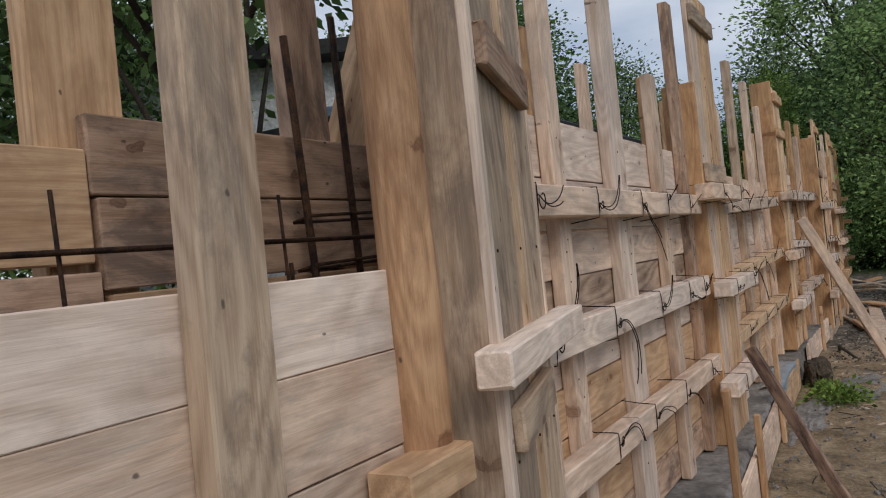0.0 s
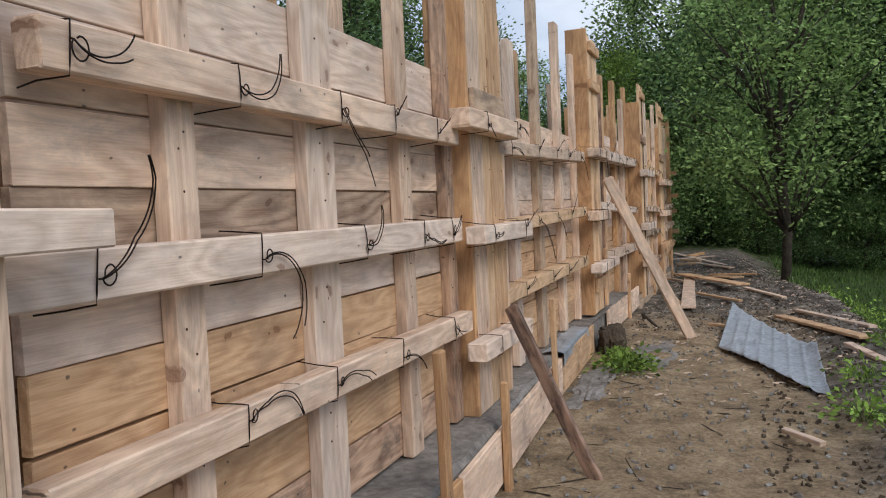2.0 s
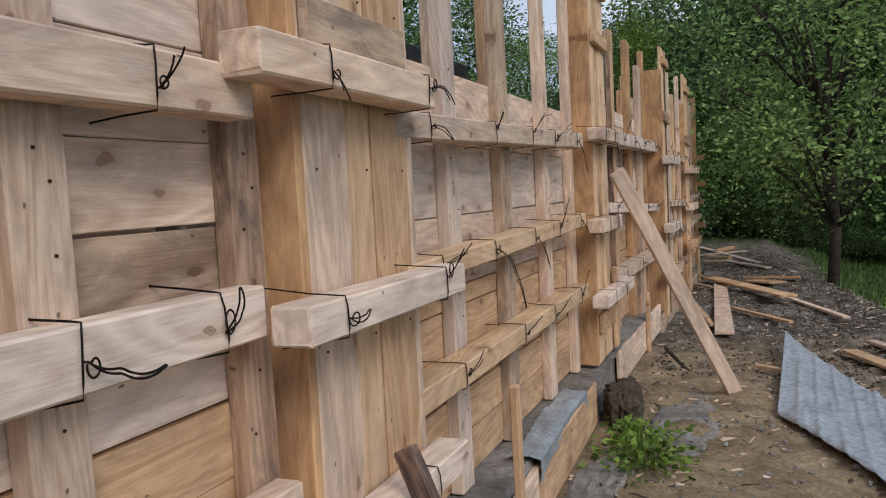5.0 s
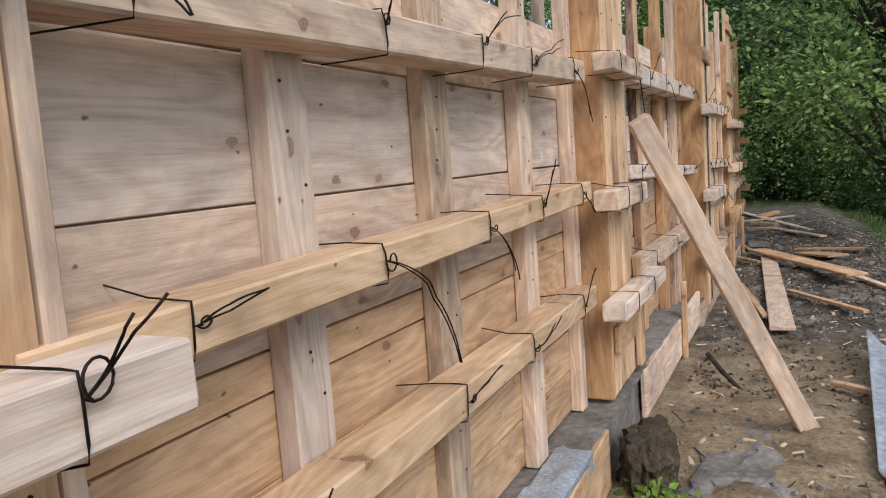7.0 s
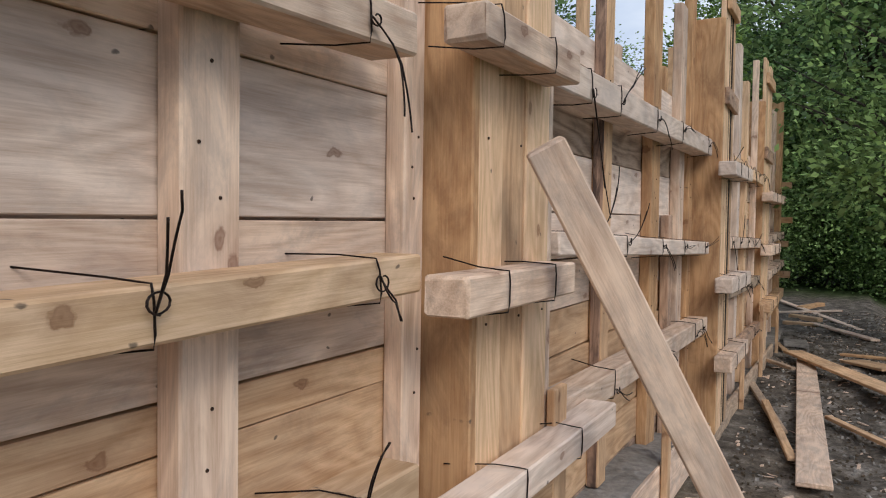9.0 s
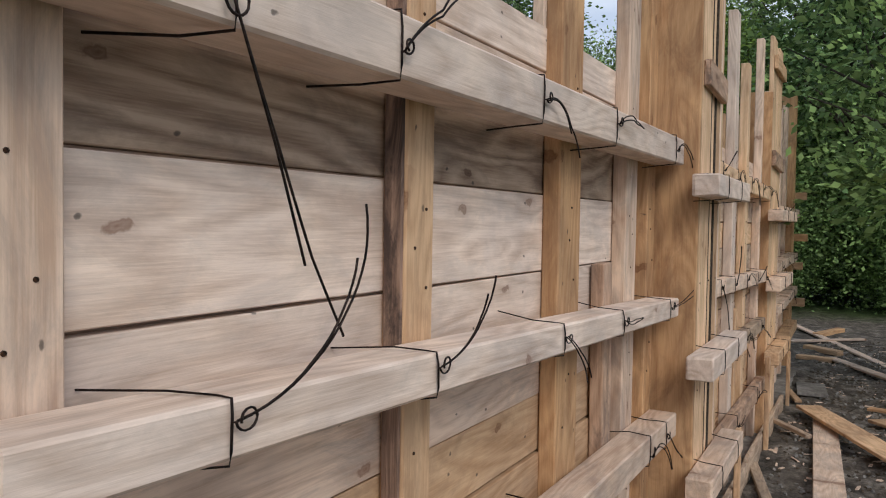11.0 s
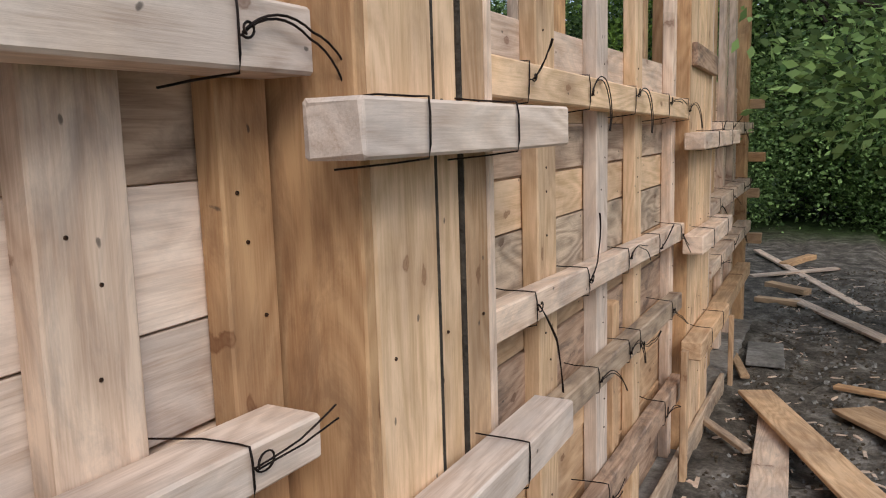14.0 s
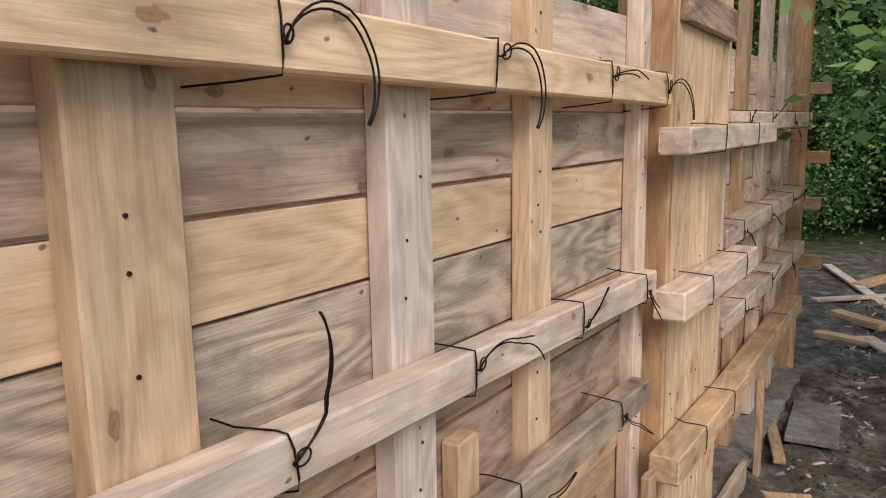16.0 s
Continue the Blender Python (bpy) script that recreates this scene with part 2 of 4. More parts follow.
def earth():
    """Clay path, damp dark soil by the far forms, grass beyond the bank."""
    m, n, l, b = shader("building_site_earth", 0.95)
    tc = n.new("ShaderNodeTexCoord")
    p = tc.outputs["Object"]
    big, mid, fine = noise_at(n, l, p, 0.9, 6, 0.6), noise_at(n, l, p, 5, 8, 0.7), noise_at(n, l, p, 42, 6, 0.7)
    clay = ramp(n, [(0.3, (0.15, 0.11, 0.072)), (0.48, (0.33, 0.24, 0.148)), (0.66, (0.48, 0.37, 0.24))])
    l.new(mid.outputs["Fac"], clay.inputs["Fac"])
    dark = ramp(n, [(0.35, (0.045, 0.038, 0.031)), (0.52, (0.15, 0.127, 0.104)), (0.68, (0.36, 0.32, 0.28))])
    l.new(mid.outputs["Fac"], dark.inputs["Fac"])
    lawn = ramp(n, [(0.35, (0.03, 0.05, 0.015)), (0.6, (0.075, 0.12, 0.035)), (0.75, (0.13, 0.14, 0.06))])
    l.new(mid.outputs["Fac"], lawn.inputs["Fac"])
    sep = n.new("ShaderNodeSeparateXYZ")
    l.new(p, sep.inputs[0])
    bank = n.new("ShaderNodeMapRange")
    for key, value in (("From Min", 10.0), ("From Max", 18.0), ("To Min", 0.0), ("To Max", 1.12)):
        bank.inputs[key].default_value = value
    l.new(sep.outputs["Y"], bank.inputs["Value"])
    beyond = n.new("ShaderNodeMath")
    beyond.operation = "ADD"
    l.new(sep.outputs["X"], beyond.inputs[0])
    l.new(bank.outputs[0], beyond.inputs[1])

    def edge(axis, lo, hi, wob):
        a = n.new("ShaderNodeMath")
        a.operation = "MULTIPLY_ADD"
        a.inputs[1].default_value = wob
        l.new(big.outputs["Fac"], a.inputs[0])
        l.new(beyond.outputs[0] if axis == "X" else sep.outputs["Y"], a.inputs[2])
        r = n.new("ShaderNodeMapRange")
        r.inputs["From Min"].default_value, r.inputs["From Max"].default_value = lo + wob / 2, hi + wob / 2
        l.new(a.outputs[0], r.inputs["Value"])
        return r.outputs[0]
    c = mixed(n, l, "MIX", edge("Y", 8.4, 10.8, 3.0), clay.outputs["Color"], dark.outputs["Color"])
    c = mixed(n, l, "MIX", edge("X", 0.55, 1.0, 1.2), c, dark.outputs["Color"])
    c = mixed(n, l, "MIX", edge("X", 1.75, 2.3, 1.0), c, lawn.outputs["Color"])
    c = mixed(n, l, "MIX", edge("Y", 22.0, 24.0, 3.0), c, lawn.outputs["Color"])
    g = ramp(n, [(0.3, (0.55, 0.55, 0.55)), (0.7, (1.3, 1.3, 1.3))])
    l.new(fine.outputs["Fac"], g.inputs["Fac"])
    l.new(mixed(n, l, "MULTIPLY", 1.0, c, g.outputs["Color"]), b.inputs["Base Color"])
    bp = n.new("ShaderNodeBump")
    bp.inputs["Strength"].default_value, bp.inputs["Distance"].default_value = 0.9, 0.03
    l.new(fine.outputs["Fac"], bp.inputs["Height"])
    l.new(bp.outputs["Normal"], b.inputs["Normal"])
    return m


EARTH = earth()


# ---- mesh helpers ----
def mesh_of(name, verts, faces, mat, smooth=False):
    me = bpy.data.meshes.new(name)
    me.from_pydata([tuple(v) for v in verts], [], faces)
    if mat:
        me.materials.append(mat)
    if smooth:
        me.polygons.foreach_set("use_smooth", [True] * len(me.polygons))
    me.update()
    return me


def link(name, me, parent=None, m=None, label=""):
    ob = new(name, me)
    if parent:
        ob.parent = parent
    if m is not None:
        ob.matrix_basis = m
    if label:
        ob["label"] = label
    return ob


def lumber_mesh(name, L, H, D, mat, c=0.004, wob=0.0015, seed=0):
    """A sawn piece along x, H high (z) and D deep (y), centred, with worn arrises and slightly uneven faces. Two stations, so it can bow a little."""
    rng = random.Random(seed)
    verts, faces = [], []
    ring = [(-1, -1, 0, 1), (-1, -1, 1, 0), (1, -1, 1, 0), (1, -1, 0, 1), (1, 1, 0, 1), (1, 1, 1, 0), (-1, 1, 1, 0), (-1, 1, 0, 1)]
    ends = [(-L / 2, 1), (-L / 2 + c, 0), (L / 6, 0), (L / 2 - c, 0), (L / 2, 1)]
    for x, tip in ends:
        dy, dz = rng.uniform(-wob, wob), rng.uniform(-wob, wob)
        for sy, sz, a, b_ in ring:
            cy, cz = (c if a else 0) * 1.0, (c if b_ else 0) * 1.0
            verts.append((x + (rng.uniform(-1, 1) * c * 0.6 if tip else 0), sy * (D / 2 - cy - tip * c) + dy, sz * (H / 2 - cz - tip * c) + dz))
    for k in range(len(ends) - 1):
        for i in range(8):
            j = (i + 1) % 8
            faces.append((k * 8 + i, k * 8 + j, k * 8 + 8 + j, k * 8 + 8 + i))
    faces.append(tuple(range(7, -1, -1)))
    faces.append(tuple(range((len(ends) - 1) * 8, len(ends) * 8)))
    me = mesh_of(name, verts, faces, mat)
    bm = bmesh.new()
    bm.from_mesh(me)
    bmesh.ops.recalc_face_normals(bm, faces=bm.faces)
    bm.to_mesh(me)
    bm.free()
    return me


SEED = [100]


def nseed():
    SEED[0] += 1
    return SEED[0]


def along_y(x, y0, y1, z0, z1, D, name, mat, parent=None, tilt0=0.0, c=0.004, label="", yaw=0.0):
    """A horizontal piece with its front face at x, from y0 to y1; z0..z1 at its middle; tilt0: rise from y0 to y1."""
    L = y1 - y0
    me = lumber_mesh(name, L, z1 - z0, D, mat, c, seed=nseed())
    m = pose(x - D / 2, (y0 + y1) / 2, (z0 + z1) / 2, 0, 0, 90 + yaw) @ pose(0, 0, 0, 0, -math.degrees(math.atan2(tilt0, L)), 0)
    return link(name, me, parent, m, label)


def upright(x, y0, y1, z0, z1, D, name, mat, parent=None, c=0.004, lean=0.0, label="", yaw=0.0):
    """A vertical piece with its front face at x, y0..y1 wide; lean: degrees in the wall's plane."""
    W = y1 - y0
    me = lumber_mesh(name, z1 - z0, W, D, mat, c, seed=nseed())
    m = pose(x - D / 2, (y0 + y1) / 2, (z0 + z1) / 2, lean, 0, yaw) @ pose(0, 0, 0, 0, -90, 90)
    return link(name, me, parent, m, label)


def between(p, q, W, D, name, mat, roll=0.0, c=0.004):
    """A piece from p to q; W its breadth, D its thickness."""
    p, q = Vector(p), Vector(q)
    me = lumber_mesh(name, (q - p).length, D, W, mat, c, seed=nseed())
    m = Matrix.Translation((p + q) / 2) @ (q - p).to_track_quat("X", "Z").to_matrix().to_4x4() @ pose(0, 0, 0, roll)
    return link(name, me, None, m)


def tube_mesh(name, pts, radii, sides, mat, smooth=True):
    verts, faces = [], []
    pts = [Vector(p) for p in pts]
    for i, p in enumerate(pts):
        d = (pts[min(i + 1, len(pts) - 1)] - pts[max(i - 1, 0)]).normalized()
        a = d.cross(Vector((0.31, 0.17, 0.93)))
        a = (a if a.length > 0.05 else d.cross(Vector((1, 0, 0)))).normalized()
        b = d.cross(a)
        r = radii[i] if isinstance(radii, (list, tuple)) else radii
        for k in range(sides):
            t = 2 * math.pi * k / sides
            verts.append(p + r * (math.cos(t) * a + math.sin(t) * b))
    for i in range(len(pts) - 1):
        for k in range(sides):
            j = (k + 1) % sides
            faces.append((i * sides + k, i * sides + j, i * sides + sides + j, i * sides + sides + k))
    faces.append(tuple(range(sides - 1, -1, -1)))
    faces.append(tuple(range((len(pts) - 1) * sides, len(pts) * sides)))
    return mesh_of(name, verts, faces, mat, smooth)


# ---- planes of the formwork ----
SHEATH, STUD, WALE, YOKE = -1.08, -1.03, -0.92, -0.82


def set_forward(y):
    """How far the studs and boards of a bay stand before the common planes."""
    return 0.045 if y < 4.4 else 0.058 if 11.2 < y < 13.7 else 0.0


def footing_edge(y):
    return -0.76 - 0.17 * min(max((y - 3.4) / 3.2, 0), 1)



def ground_z(x, y):
    z = 0.12 - 0.12 * min(max((y - 8.0) / 8.0, 0), 1)
    if x > 0.7:
        t = min((x - 0.7) / 0.9, 1)
        z += 0.10 * math.sin(math.pi * t)
    xe = 1.3 - 0.14 * min(max(y - 10.0, 0), 8)
    if x > xe:
        z -= 0.8 * min((x - xe) / 2.0, 1) ** 0.8
    n1 = noise.noise(Vector((x * 1.3, y * 1.3, 0))) * 0.03 + noise.noise(Vector((x * 4.1, y * 4.1, 3))) * 0.022 + noise.noise(Vector((x * 11, y * 11, 7))) * 0.012
    rough = 1.0 if y < 7 else 1.7
    fade = 1.0 if abs(x) < 6 else 0.3
    return z + n1 * rough * fade


# ---- ground: one sheet to the horizon ----
def ground():
    xs = sorted(set([-900, -400, -150, -60, -30, -15, -8, -5, -3.5, -2.4, -1.8] + [round(-1.4 + 0.05 * i, 3) for i in range(76)] + [2.6, 3, 3.5, 4.2, 5, 6.5, 9, 14, 25, 60, 150, 400, 900]))
    ys = sorted(set([-900, -400, -150, -60, -25, -10, -5, -2] + [round(0.06 * i - 1, 3) for i in range(340)] + [20, 21, 22, 24, 27, 31, 36, 45, 60, 100, 200, 400, 900]))
    verts = [(x, y, ground_z(x, y) if -40 < y < 70 and -30 < x < 40 else -0.5) for y in ys for x in xs]
    w = len(xs)
    faces = [(j * w + i, j * w + i + 1, j * w + w + i + 1, j * w + w + i) for j in range(len(ys) - 1) for i in range(w - 1)]
    g = link("ground", mesh_of("ground", verts, faces, EARTH, True))
    tagged(g, "uneven clay and dark soil of a building site, grassy beyond", "ground", kind="structure")


ground()


# ---- footing ----
def footing():
    verts, faces = [], []
    n = 150
    for i in range(n + 1):
        y = 0.2 + 16.4 * i / n
        r = random.Random(i)
        top = 0.40 - 0.3 * min(max((y - 9.5) / 2.5, 0), 1)
        o = r.uniform(-0.012, 0.012)
        edge = footing_edge(y) + o
        for x, z in ((-1.7, top - 0.01), (-1.02, top + r.uniform(-0.008, 0.008)), (-0.9, top + r.uniform(-0.01, 0.01)), (edge - 0.02, top + r.uniform(-0.006, 0.006)), (edge, top - 0.025), (edge + 0.01, -0.25)):
            verts.append((x, y, z))
    for i in range(n):
        for k in range(5):
            faces.append((i * 6 + k, i * 6 + k + 1, i * 6 + 7 + k, i * 6 + 6 + k))
    f = link("footing", mesh_of("footing", verts, faces, CONCRETE))
    tagged(f, "rough grey concrete footing under the timber forms", "footing", kind="structure")


footing()
for y0, y1, mat, t in ((1.3, 3.6, HONEY, 0.0), (3.62, 5.9, PALE, 0.0), (5.92, 7.3, TAN, 0.01), (8.1, 10.4, PALE, -0.03), (10.42, 12.6, GREY, -0.07), (12.62, 14.9, GREY, -0.05)):
    zt = 0.385 - 0.22 * min(max(((y0 + y1) / 2 - 9.5) / 2.5, 0), 1)
    b = along_y((footing_edge(y0) + footing_edge(y1)) / 2 + 0.036, y0, y1, zt - 0.24, zt, 0.028, "footing_board", mat, tilt0=t, yaw=math.degrees(math.atan2(footing_edge(y0) - footing_edge(y1), y1 - y0)))
    tagged(b, "rough sawn plank on edge shuttering the concrete footing", "plank", "footing boards")

# ---- wall bays: horizontal sheathing boards ----
BAYS = {
    "wall_1": (2.02, 4.37, [(0.41, BROWN), (0.585, TAN), (0.775, TAN), (0.945, TAN), (1.11, WHITE), (1.295, FIGURED), (1.48, PALE), (1.645, WHITE), (1.83, WHITE), (2.045, None)]),
    "wall_2": (4.98, 7.53, [(0.41, TAN), (0.58, TAN), (0.75, TAN), (0.92, TAN), (1.087, TAN), (1.165, PALE), (1.435, WHITE), (1.70, PALE), (1.975, None)]),
    "wall_3": (8.05, 10.73, [(0.22, BROWN), (0.41, TAN), (0.6, TAN), (0.79, TAN), (0.97, TAN), (1.13, PALE), (1.3, WHITE), (1.465, WHITE), (1.675, FIGURED), (1.85, PALE), (2.0, WHITE), (2.12, None)]),
    "wall_4": (11.24, 13.64, [(0.1, BROWN), (0.3, TAN), (0.5, TAN), (0.71, TAN), (0.91, BROWN), (1.12, TAN), (1.28, LICHEN), (1.467, YELLOW), (1.612, FIGURED), (1.752, YELLOW), (1.86, PALE), (2.03, None)]),
    "wall_5": (14.38, 16.7, [(0.04, TAN), (0.25, TAN), (0.5, TAN), (0.75, TAN), (0.98, PALE), (1.2, PALE), (1.42, WHITE), (1.64, PALE), (1.85, PALE), (2.05, None)]),
}
rb = random.Random(5)
for wname, (y0, y1, rows_) in BAYS.items():
    wall = tagged(new(wname), "timber formwork wall of horizontal sawn boards", "formwork wall", "wall bays", "structure")
    for (z0, mat), (z1, _) in zip(rows_, rows_[1:]):
        e = rb.uniform(0.0, 0.005)
        along_y(SHEATH + set_forward(y0 + 0.1) + rb.uniform(-0.004, 0.003), y0 + 0.004, y1 - 0.004, z0 + 0.0015 + e * 0.6, z1 - 0.003, 0.027, "board", mat, wall, c=0.002, tilt0=rb.uniform(-0.006, 0.006))
    # the back face of the form, beyond the cavity
    for k in range(9):
        along_y(-1.42 + rb.uniform(-0.004, 0.003), y0 - 0.4, y1 + 0.1, 0.41 + 0.18 * k, 0.588 + 0.18 * k, 0.027, "board", (TAN, PALE)[k % 2], wall, c=0.002)

# ---- studs ----
STUDS = [
    (2.40, 2.505, 2.9, PALE), (3.025, 3.2, 2.96, WHITE), (3.72, 3.83, 2.38, PALE), (4.22, 4.32, 2.85, BROWN),
    (5.50, 5.62, 2.42, WHITE), (6.125, 6.26, 2.86, GREY), (6.82, 6.94, 2.8, PALE), (7.43, 7.51, 2.66, PALE),
    (8.14, 8.24, 2.5, PALE), (8.90, 9.00, 2.7, TAN), (9.68, 9.85, 2.75, HONEY), (10.32, 10.455, 2.62, PALE), (10.62, 10.73, 2.8, HONEY),
    (11.74, 11.885, 2.75, YELLOW), (12.288, 12.416, 2.8, WHITE), (12.8, 12.91, 2.6, YELLOW), (13.5, 13.58, 2.9, PALE),
    (14.55, 14.65, 2.7, PALE), (15.1, 15.2, 2.75, TAN), (15.6, 15.72, 2.7, PALE), (16.1, 16.2, 2.8, PALE),
]
NAIL = bpy.data.meshes.new("nail_head")
bm_nail = bmesh.new()
bmesh.ops.create_cone(bm_nail, cap_ends=True, segments=7, radius1=0.0034, radius2=0.003, depth=0.003, matrix=pose(0, 0, 0, 0, 90, 0))
bm_nail.to_mesh(NAIL)
bm_nail.free()
NAIL.materials.append(REBAR)


def nail(parent, x, y, z):
    link("nail_head", NAIL, parent, parent.matrix_basis.inverted() @ pose(x, y, z))


for i, (y0, y1, top, mat) in enumerate(STUDS):
    s = upright(STUD + set_forward(y0), y0, y1, 0.405 if y0 < 9.4 else 0.1, top, 0.05, "stud", mat, lean=rb.uniform(-0.35, 0.35))
    tagged(s, "sawn timber stud standing upright against the boards", "stud", "wall studs")
    for z in (0.68, 0.78, 1.06, 1.16, 1.46, 1.56, 1.64, 1.98):
        nail(s, STUD + set_forward(y0) + 0.001, y0 + (y1 - y0) * rb.uniform(0.25, 0.75), z + rb.uniform(-0.03, 0.03))
    if 8.8 < y0 < 9.0:
        wane = upright(STUD + set_forward(y0) - 0.006, y0 - 0.005, y0 + 0.006, 0.405 if y0 < 9.4 else 0.1, top - 0.1, 0.04, "waney_edge", BARKY, None, c=0.003)
        wane.parent, wane.matrix_basis = s, s.matrix_basis.inverted() @ wane.matrix_basis
        wane["label"] = "dark waney edge with bark"
for i, (y, top) in enumerate([(2.3, 2.55), (2.75, 2.9), (3.35, 2.65), (3.55, 3.0), (4.1, 2.6), (5.3, 2.7), (5.85, 2.6), (6.4, 2.75), (6.6, 2.55), (7.2, 2.7), (8.5, 2.6), (9.3, 2.45), (9.95, 2.7), (10.6, 2.5), (11.9, 2.6), (12.2, 2.8), (12.8, 2.6), (13.3, 2.75), (15.0, 2.6), (15.9, 2.7)]):
    s = upright(-1.455, y, y + 0.09, 0.39 if y < 9.4 else 0.09, top, 0.05, "stud", (TAN, PALE, HONEY)[i % 3], lean=rb.uniform(-0.6, 0.6))
    tagged(s, "sawn timber stud on the back face of the form", "stud", "back studs")

# ---- walers: (y0, y1, z mid-bottom, z mid-top, rise, material) ----
WALERS = [
    (2.0, 4.215, 1.685, 1.785, 0.0, PALE), (1.72, 4.21, 1.25, 1.355, 0.005, WHITE), (1.95, 4.30, 0.83, 0.925, 0.0, PALE),
    (4.86, 7.29, 1.71, 1.79, 0.06, PALE), (4.9, 7.315, 1.272, 1.345, 0.05, YELLOW), (4.95, 7.315, 0.875, 0.955, 0.02, YELLOW),
    (8.05, 10.71, 1.812, 1.908, 0.015, WHITE), (8.1, 10.68, 1.293, 1.363, -0.085, WHITE), (8.1, 10.69, 0.81, 0.9, -0.03, PALE),
    (11.26, 13.6, 1.79, 1.88, -0.035, YELLOW), (11.25, 13.51, 1.235, 1.315, -0.055, PALE), (11.3, 13.47, 0.90, 0.98, -0.04, GREY), (11.3, 13.55, 0.44, 0.54, -0.02, BROWN),
    (14.4, 16.45, 1.68, 1.76, 0.0, PALE), (14.42, 16.4, 1.23, 1.31, 0.03, PALE), (14.42, 16.45, 0.87, 0.95, 0.05, PALE), (14.45, 16.5, 0.48, 0.58, 0.08, TAN),
]
for y0, y1, z0, z1, rise, mat in WALERS:
    f = set_forward((y0 + y1) / 2)
    w = along_y(WALE + 0.2 * f, y0, y1, z0, z1, 0.106 - 0.8 * f, "waler", mat, tilt0=rise, c=0.005)
    tagged(w, "squared timber waler lying across the studs", "beam", "walers")


# ---- column forms ----
def column(y0, y1, base, side_top, face_top, faces_, cleats, xf=WALE, yaw=0.0, back=SHEATH, gap=0.002, side=HONEY):
    """A boxed column form: two side boards, upright face planks, nailed cleats across them."""
    hub = new("column_form")
    hub.matrix_basis = pose(xf, y0, base, 0, 0, yaw)
    depth = xf - back
    upright(-0.0, 0.0, 0.032, 0, side_top - base, depth + 0.02, "side_board", side, hub)
    upright(-0.004, y1 - y0 - 0.03, y1 - y0, 0, side_top - base - 0.05, depth + 0.02, "side_board", PALE, hub)
    inner0, inner1 = 0.034, y1 - y0 - 0.032
    total = sum(f for f, _ in faces_)
    y = inner0
    for k, (f, mat) in enumerate(faces_):
        w = (inner1 - inner0) * f / total
        upright(-0.004 - 0.004 * (k % 2), y + gap, y + w - gap, 0, face_top - base - 0.03 * (k % 2), 0.028, "face_plank", mat, hub)
        y += w
    for z in np.arange(0.35, face_top - base - 0.1, 0.42):
        for y in (inner0 + 0.05, (inner0 + inner1) / 2 + 0.02, inner1 - 0.04):
            link("nail_head", NAIL, hub, pose(-0.002, y, z))
    for z0, z1, c0, c1, mat, rise in cleats:
        along_y(0.026, c0, c1, z0 - base, z1 - base, 0.028, "cleat", mat, hub, tilt0=rise)
    return tagged(hub, "tall boxed column form of honey coloured sawn planks", "column form", "column forms")


first_column = column(1.272, 1.825, 0.41, 3.0, 3.0, [(0.25, GREY), (0.11, YELLOW), (0.19, GREY)], [(1.215, 1.305, 0.045, 0.4, GREY, 0.02), (1.945, 2.035, 0.045, 0.44, BROWN, -0.03)], xf=-0.67, yaw=13, back=-0.85, side=GREY)
# white strip over the side board's front edge: the light on it, as colour
upright(0.005, -0.001, 0.033, 0, 2.588, 0.024, "board_edge", WHITE, first_column, label="pale freshly sawn edge of the side board")
column(4.365, 4.97, 0.40, 2.42, 2.97, [(0.3, PALE), (0.2, YELLOW), (0.32, TAN)], [(1.865, 1.97, 0.04, 0.53, GREY, 0.0), (2.76, 2.86, 0.04, 0.58, GREY, -0.01)])
column(7.53, 8.04, 0.43, 2.88, 2.84, [(0.25, YELLOW), (0.25, TAN), (0.3, YELLOW)], [(2.38, 2.46, 0.06, 0.5, TAN, 0.0), (2.7, 2.78, 0.06, 0.5, TAN, 0.0), (0.62, 0.74, 0.04, 0.5, TAN, 0.0)])
fourth_column = column(10.737, 11.234, 0.18, 2.62, 2.85, [(0.208, YELLOW), (0.10, YELLOW), (0.113, TAN)], [(2.12, 2.22, 0.06, 0.45, BROWN, -0.02), (2.68, 2.76, 0.06, 0.45, TAN, 0.0)], xf=-0.87, gap=0.006)
for y0, lean in ((0.241, 0.12), (0.343, -0.1)):
    upright(-0.001, y0 - 0.006, y0 + 0.008, 0, 2.55, 0.03, "bark_edge", BARK, fourth_column, lean=lean, label="dark strip of bark along a plank")
column(13.64, 14.37, 0.06, 2.55, 2.95, [(0.3, YELLOW), (0.3, YELLOW), (0.3, YELLOW)], [(2.02, 2.13, 0.06, 0.68, BROWN, -0.02), (2.72, 2.82, 0.06, 0.68, TAN, 0.0)])
tagged(upright(-1.0, 16.72, 16.86, -0.05, 3.0, 0.15, "corner_post", HONEY, c=0.015), "stout honey coloured corner post at the end of the forms", "post")
for z0, z1, x1, mat in ((1.88, 1.96, -0.89, TAN), (1.43, 1.51, -0.87, HONEY), (1.12, 1.2, -0.91, TAN), (0.72, 0.81, -0.88, TAN)):
    tagged(between((-1.6, 16.93, (z0 + z1) / 2), (x1, 16.93, (z0 + z1) / 2), 0.08, z1 - z0, "end_beam", mat), "squared timber beam end sticking out past the corner post", "beam", "end beams")

